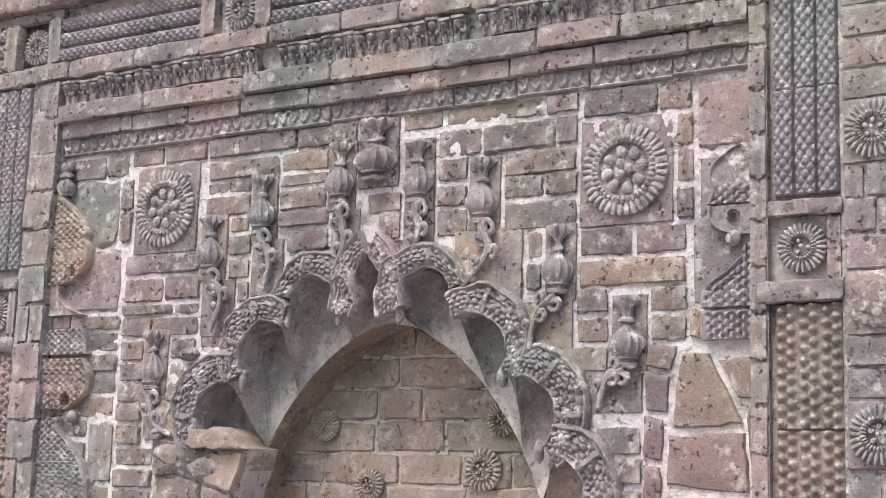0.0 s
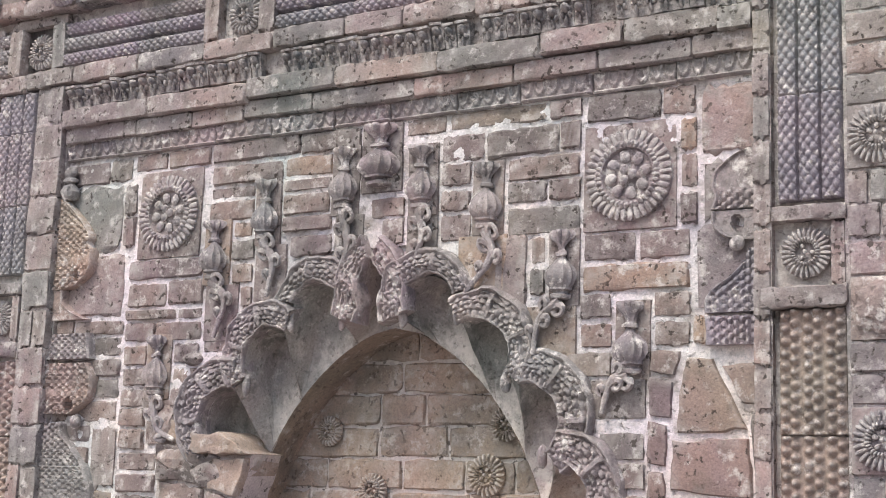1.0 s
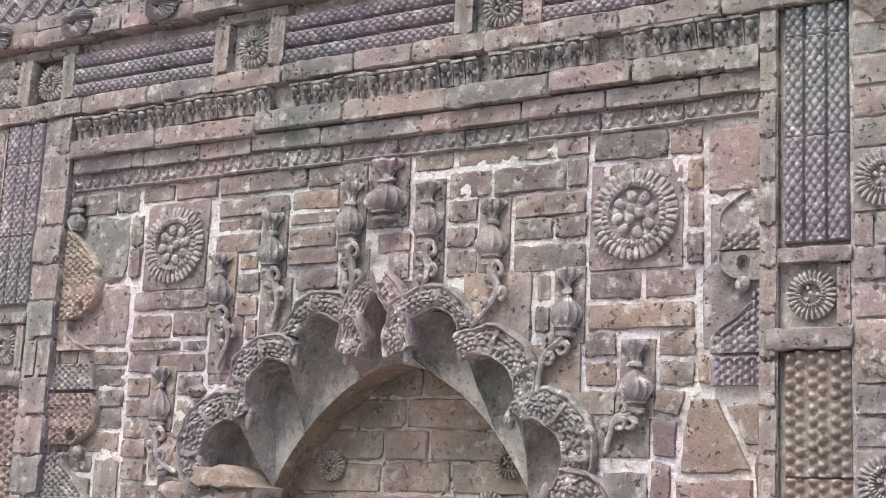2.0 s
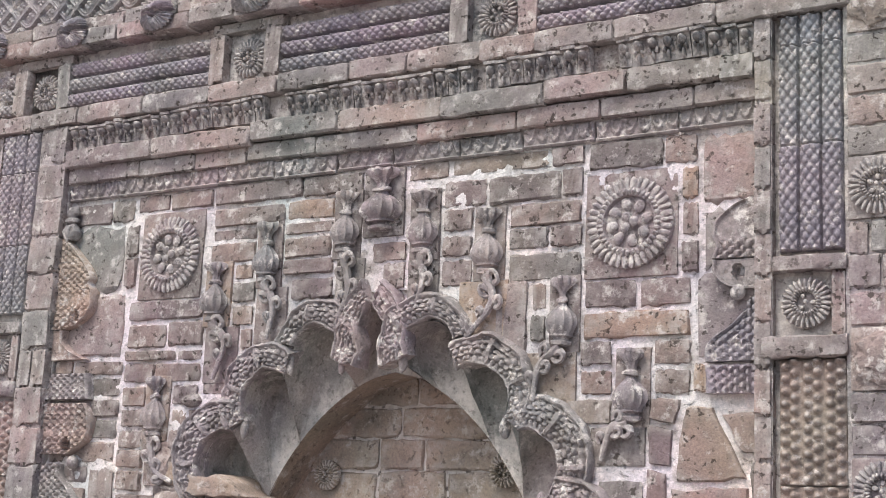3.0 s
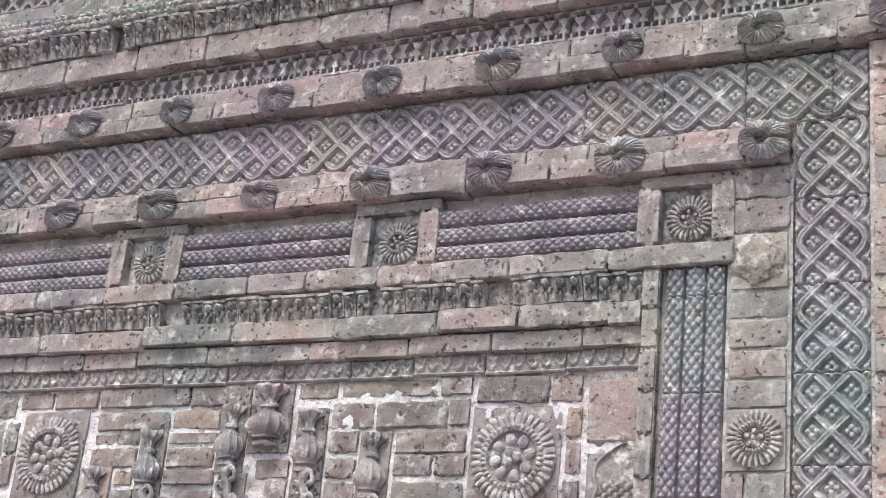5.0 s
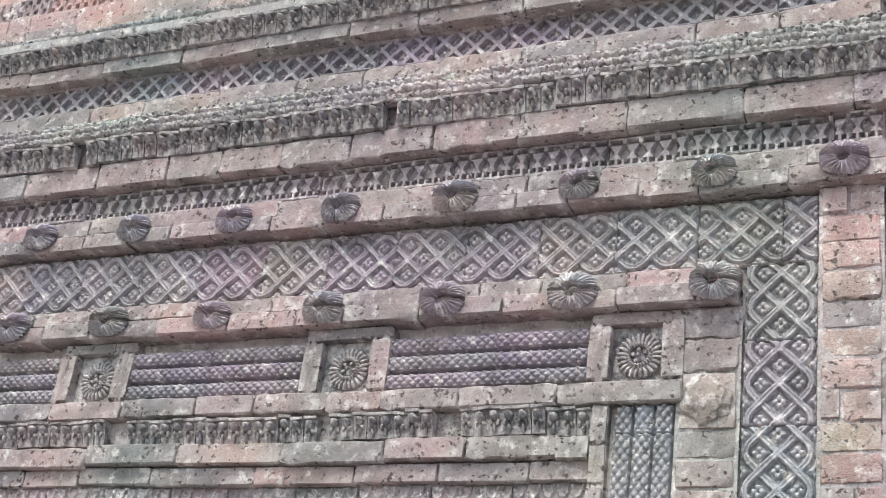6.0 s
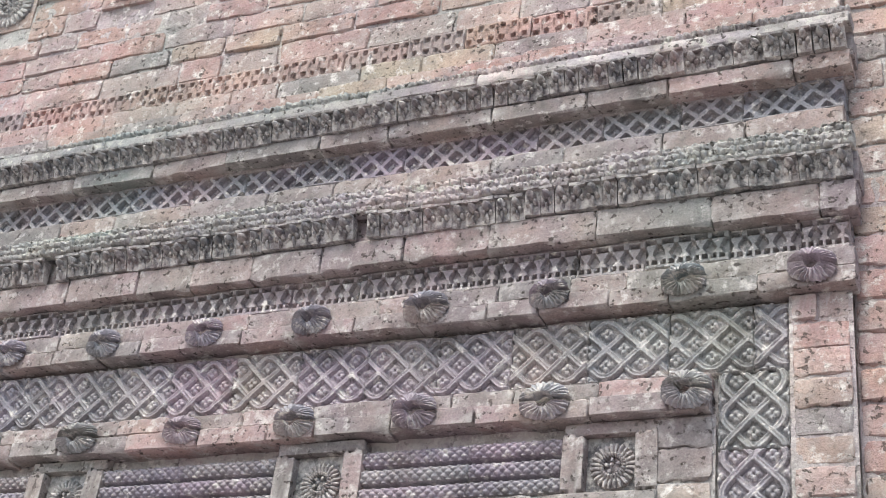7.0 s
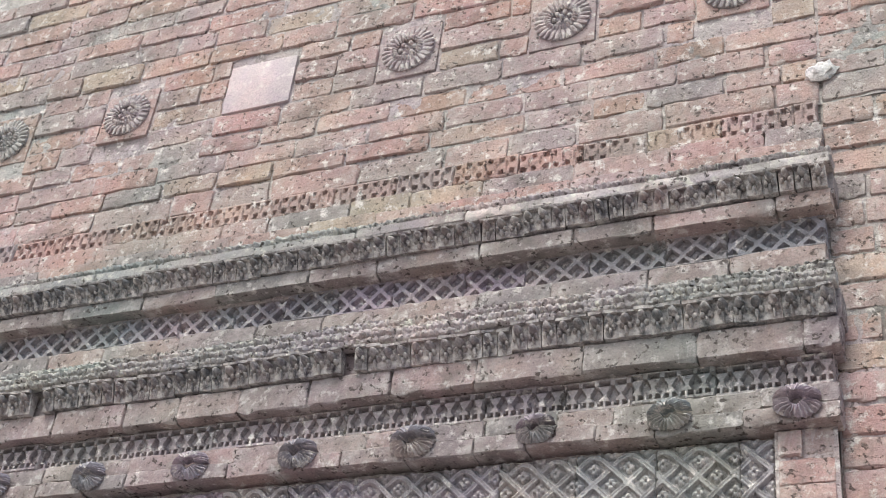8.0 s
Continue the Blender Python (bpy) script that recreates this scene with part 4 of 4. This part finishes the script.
# vertical panels on the piers
def pier_panel(x0, x1, z0, z1, kind, mat):
    ob = thing("pier_panel", "upright carved panel of scaled ropes on the brick pier" if kind == "rope" else "upright carved panel of small raised studs on the brick pier", "relief panel", "pier panels")
    fn = rope(x1 - x0, 3, 0.029, 0.20) if kind == "rope" else studs(x1 - x0, 3)
    z = z0
    while z < z1 - 0.03:
        h = min(rng.uniform(0.19, 0.25), z1 - z)
        if z1 - z - h < 0.07:
            h = z1 - z
        relief("panel_tile", x1 - x0, h - 0.002, fn, mat, ob, x0, z, -0.032 + rng.uniform(-0.002, 0.002), step=0.003, upright=True)
        z += h


pier_panel(1.828, 1.978, 2.275, 2.825, "rope", M_PURPLE)
pier_panel(1.828, 1.978, 1.30, 2.035, "stud", M_TAN)
pier_panel(-0.72, -0.555, 2.245, 2.825, "rope", M_PURPLE)
pier_panel(-0.72, -0.555, 1.30, 1.98, "stud", M_TAN)
for a, b, dz in ((1.828, 1.978, 0.0), (-0.72, -0.555, -0.045)):
    brick(M_LEDGE, frame_base, a - 0.01, b + 0.004, 2.228 + dz, 2.262 + dz, -0.055)
    brick(M_LEDGE, frame_base, a - 0.035, b + 0.004, 2.036 + dz, 2.082 + dz, -0.055)
    brick(M_LEDGE, frame_base, b - 0.03, b, 2.084 + dz, 2.226 + dz, -0.046)
    rosette(0.056, (a + b) / 2 - 0.012, 2.158 + dz, -0.03, M_CARVED, petals=26, inner=3, label="small round terracotta rosette in a square pier block", group="pier rosettes")

# brick column with rosettes beside the panels
def brick_column(x0, x1, z0, z1, ros, mat, y, worn_ones=()):
    mortar_sheet(x0 - 0.006, x1 + 0.006, z0, z1, y + 0.006, M_OLD_MORTAR, frame_base, rough=0.003)
    edges = [z0] + [e for z in sorted(ros) for e in (z - 0.071, z + 0.071)] + [z1]
    for a, b in zip(edges[::2], edges[1::2]):
        lay(mat, frame_base, x0, x1, a, b, y, pitch=0.0745, joint=0.006, long=0.16)
    for z in worn_ones:
        ob = thing("worn_rosette", "eroded tan terracotta rosette reduced to a rough lump", "rosette", "column rosettes", at=((x0 + x1) / 2, y - 0.002, z))
        bm = bmesh.new()
        box(bm, -0.066, 0.066, 0.001, 0.04, -0.068, 0.068, 0.006)
        worn(bm, 0.004, 14, z)
        part("plate", bm, M_TAN, ob)
        bm = bmesh.new()
        bmesh.ops.create_icosphere(bm, subdivisions=4, radius=1.0)
        for v in bm.verts:
            n = v.co.copy()
            v.co = Vector((n.x * 0.058, n.y * 0.022, n.z * 0.055)) * (1 + 0.3 * noise.noise(n * 2.5 + Vector((z, 0, 0))) + 0.12 * noise.noise(n * 7.0))
        part("lump", bm, M_TAN, ob)
    for z in ros:
        if z in worn_ones:
            continue
        rosette(0.064, (x0 + x1) / 2, z, y - 0.004, M_CARVED, plate=(x1 - x0 - 0.004, 0.14), petals=26, inner=5, label="worn terracotta rosette plaque set in the brick column", group="column rosettes")


brick_column(1.985, 2.125, 1.2, 3.07, (2.405, 2.83, 2.03, 1.75), M_LEDGE, -0.045, worn_ones=(2.83, 2.03))
brick_column(2.312, 2.452, 1.2, 3.37, (), M_UPPER, -0.045)
brick_column(-0.87, -0.735, 1.2, 3.05, (2.35, 1.9), M_LEDGE, -0.045)

# ---- interlaced bands ----
lace_band = thing("lace_frieze", "interlaced strapwork frieze with small flowers in grey-brown terracotta", "frieze", "strapwork friezes")
x = -1.35
while x < 2.30 - 0.03:
    w = min(0.21, 2.305 - x)
    relief("frieze_tile", w - 0.002, 0.178, (lambda o: (lambda u, v: lace(0.178)(u + o, v)))(x + 0.05 + rng.uniform(-0.01, 0.01)), M_FRIEZE, lace_band, x, 3.182, -0.022 + rng.uniform(-0.003, 0.003), step=0.0031)
    x += 0.21
lace_side = thing("lace_frieze", "upright interlaced strapwork frieze with small flowers beside the pier", "frieze", "strapwork friezes")
z = 1.30
while z < 3.18 - 0.03:
    h = min(0.21, 3.180 - z)
    relief("frieze_tile", 0.172, h - 0.002, (lambda o: (lambda u, v: lace(0.172)(u + o, v)))(z + rng.uniform(-0.01, 0.01)), M_FRIEZE, lace_side, 2.133, z, -0.022 + rng.uniform(-0.003, 0.003), step=0.0031, upright=True)
    z += 0.21

# ---- ledges with bosses ----
upper = thing("cornice_high", "upper cornices of carved bands, dentils and lichen-crusted ledges", "cornice", kind="structure")
row_of(M_LEDGE, upper, -1.4, 2.12, 3.072, 3.122, -0.078, 0.2)
row_of(M_LEDGE, upper, -1.4, 2.12, 3.124, 3.170, -0.066, 0.2)
row_of(M_LEDGE, upper, -1.4, END - 0.02, 3.374, 3.422, -0.078, 0.2)
row_of(M_LEDGE, upper, -1.4, END - 0.02, 3.424, 3.478, -0.066, 0.2)


BOSS = []


def boss_meshes():
    """A jutting round flower, ribbed all round, split across the middle by a deep cleft: a lower and an upper lip."""
    for low_lip in (True, False):
        bm = bmesh.new()
        seg, rings = 60, 9
        rows = []
        for j in range(rings + 1):
            rho = 0.34 + 0.66 * j / rings
            row = []
            for k in range(seg + 1):
                a = math.pi * k / seg * (-1 if low_lip else 1)
                rib = abs(math.cos(12 * a)) - 0.5
                r = 0.060 * rho * (1 + 0.05 * rib)
                out = (0.034 if low_lip else 0.034) * math.sqrt(max(0.0, 1 - (rho * 0.99) ** 2.4)) + 0.016 * rib * min(1, rho * 1.6) * (1.15 - rho * 0.4)
                lift = -0.006 if low_lip else 0.007
                row.append(bm.verts.new((r * math.cos(a) * 1.05, -out, r * math.sin(a) * (0.80 if low_lip else 0.66) + lift)))
            rows.append(row)
        for r0, r1 in zip(rows, rows[1:]):
            for k in range(seg):
                bm.faces.new((r0[k], r0[k + 1], r1[k + 1], r1[k]))
        heart = [bm.verts.new((v.co.x * 0.9, 0.012, v.co.z * 0.8)) for v in rows[0]]
        for k in range(seg):
            bm.faces.new((heart[k], heart[k + 1], rows[0][k + 1], rows[0][k]))
        for end in (0, -1):
            edge = [row[end] for row in rows]
            back = [bm.verts.new((v.co.x, 0.004, v.co.z)) for v in edge]
            for a in range(len(edge) - 1):
                bm.faces.new((edge[a], edge[a + 1], back[a + 1], back[a]))
        bmesh.ops.recalc_face_normals(bm, faces=bm.faces)
        worn(bm, 0.006, 30, 3 if low_lip else 8)
        worn(bm, 0.003, 90, 5)
        BOSS.append(mesh_of("lip", bm))


boss_meshes()


def boss(x, z, y):
    ob = thing("boss", "jutting grey ribbed terracotta boss, cleft across its middle, on the ledge", "boss", "ledge bosses", at=(x, y + 0.006, z))
    ob.rotation_euler = (rng.uniform(-0.08, 0.08), rng.uniform(-0.10, 0.10), rng.uniform(-0.08, 0.08))
    k = rng.uniform(0.88, 1.02)
    ob.scale = (k * rng.uniform(0.95, 1.08), k * rng.uniform(0.75, 1.0), k * rng.uniform(0.9, 1.05))
    put("lower_lip", BOSS[0], M_FRIEZE, ob)
    put("upper_lip", BOSS[1], M_FRIEZE, ob)
    return ob


for k in range(-5, 5):
    boss(1.0 + 0.3545 * k if k < 4 else 2.07, 3.120, -0.084)
for x in (-0.75, -0.40, -0.05, 0.30, 0.65, 1.0, 1.35, 1.70, 2.055, 2.372):
    boss(x, 3.425, -0.084)

# ---- upper cornices ----
def band(fn, z0, h, y, mat, name, x1=END - 0.03, step=0.0045, long=0.2):
    x = -1.4
    while x < x1 - 0.02:
        w = min(long * rng.uniform(0.85, 1.15), x1 - x)
        if x1 - x - w < 0.06:
            w = x1 - x
        off = x
        relief(name, w - 0.002, h, (lambda o: (lambda u, v: fn(u + o, v)))(off), mat, upper, x, z0 + rng.uniform(-0.003, 0.003), y + rng.uniform(-0.005, 0.005), step=step)
        x += w


bm = bmesh.new()
for y, z0, z1, xe in ((-0.01, 3.47, 3.58, -0.03), (-0.04, 3.575, 3.67, -0.01), (-0.07, 3.66, 3.75, 0.0), (0.0, 3.74, 4.01, -0.03), (-0.04, 4.0, 4.06, -0.01), (-0.07, 4.055, 4.13, 0.0), (0.02, 4.12, 4.47, -0.03)):
    box(bm, -1.5, END + xe, y, 0.2, z0, z1, 0.004)
part("core", bm, M_LEDGE, upper)
band(tee_band(0.044, 0.094), 3.481, 0.094, -0.045, M_CARVED, "tee_tile", step=0.0032)
row_of(M_LEDGE, upper, -1.4, END - 0.005, 3.577, 3.662, -0.085, 0.26)
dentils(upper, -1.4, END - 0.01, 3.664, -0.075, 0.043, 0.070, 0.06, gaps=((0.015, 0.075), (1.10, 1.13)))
band(beads(0.019, 0.045, 2), 3.738, 0.045, -0.118, M_LICHEN, "bead_tile", END, step=0.0036)
band(beads(0.024, 0.04, 2), 3.785, 0.045, -0.085, M_LICHEN, "bead_tile", END - 0.01, step=0.0036)
row_of(M_LEDGE, upper, -1.4, END - 0.03, 3.834, 3.908, -0.052, 0.26)
band(star_holes(0.068, 0.098), 3.911, 0.098, -0.040, M_PURPLE, "lattice_tile", step=0.0030)
row_of(M_LEDGE, upper, -1.4, END - 0.005, 4.010, 4.062, -0.085, 0.28)
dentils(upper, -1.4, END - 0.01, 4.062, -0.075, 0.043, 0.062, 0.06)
row_of(M_LICHEN, upper, -1.4, END + 0.002, 4.124, 4.158, -0.122, 0.3)
band(beads(0.022, 0.05, 2), 4.158, 0.05, -0.085, M_LICHEN, "bead_tile", END, step=0.0036)
row_of(M_UPPER, upper, -1.4, END - 0.03, 4.21, 4.272, -0.055, 0.24)
row_of(M_UPPER, upper, -1.4, END - 0.03, 4.272, 4.352, -0.030, 0.24)
band(slots(0.036, 0.085), 4.355, 0.085, -0.018, M_UPPER, "slot_tile", END - 0.04)

# ---- upper wall ----
wall_up = thing("wall_upper", "weathered orange and pink brick wall above the cornices", "wall", kind="structure")
bm = bmesh.new()
box(bm, -2.2, 4.2, 0.018, 0.5, 4.422, 6.4)
part("mortar_bed", bm, M_OLD_MORTAR, wall_up)
mortar_sheet(-1.5, 2.95, 4.445, 5.72, 0.006, M_OLD_MORTAR, wall_up, rough=0.0042, step=0.009)
W_PLATES = []
for x, z in ((-1.13, 5.0), (-0.595, 4.985), (-0.045, 4.985), (1.095, 5.012), (1.652, 5.0), (2.21, 4.99)):
    rosette(0.097, x, z, -0.006, M_CARVED, plate=(0.225, 0.235), petals=26, inner=6, label="round ribbed terracotta rosette on a square plaque in the upper wall", group="upper wall rosettes")
    W_PLATES.append((x - 0.117, x + 0.117, z - 0.122, z + 0.122))
patch = thing("patch_panel", "smooth pale pink repair panel in the brick wall", "panel", at=(0.51, -0.004, 5.01))
bm = bmesh.new()
box(bm, -0.135, 0.135, 0.0, 0.03, -0.115, 0.105, 0.003)
worn(bm, 0.004, 8, 2)
part("panel_face", bm, M_PATCH, patch)
W_PLATES.append((0.37, 0.65, 4.89, 5.12))


splash = thing("lime_splash", "small lump of pale lime stuck on the upper brick wall", "lump", at=(2.468, -0.006, 4.555))
bm = bmesh.new()
bmesh.ops.create_icosphere(bm, subdivisions=3, radius=1.0)
for v in bm.verts:
    n = v.co.copy()
    v.co = Vector((n.x * 0.045, n.y * 0.018, n.z * 0.035)) * (1 + 0.4 * noise.noise(n * 2.0) + 0.2 * noise.noise(n * 5.0))
part("lump", bm, M_MORTAR, splash)


def blocked_up(a, b):
    return [(p, q) for p, q, r, s in W_PLATES if a < s - 0.02 and b > r + 0.02]


z = 4.445
while z < 5.72:
    h = rng.uniform(0.078, 0.098)
    lay(M_UPPER, wall_up, -1.5, 2.46, z, z + h, rng.uniform(-0.004, 0.002), pitch=h, joint=0.009, long=0.275, blocked=blocked_up)
    lay(M_UPPER, wall_up, 2.46, 2.95, z, z + h, 0.0, pitch=h, joint=0.009, long=0.25)
    z += h
wall_r = thing("wall_right", "plain stretch of orange-brown brick wall at the end of the cornices", "wall", kind="structure")
bm = bmesh.new()
box(bm, 2.44, 4.2, 0.022, 0.5, 0.0, 4.42)
part("mortar_bed", bm, M_OLD_MORTAR, wall_r)
mortar_sheet(2.455, 2.95, 1.2, 4.445, 0.011, M_OLD_MORTAR, wall_r, rough=0.005, step=0.009)
lay(M_UPPER, wall_r, 2.455, 2.95, 1.2, 4.445, 0.004, pitch=0.090, joint=0.009, long=0.25)
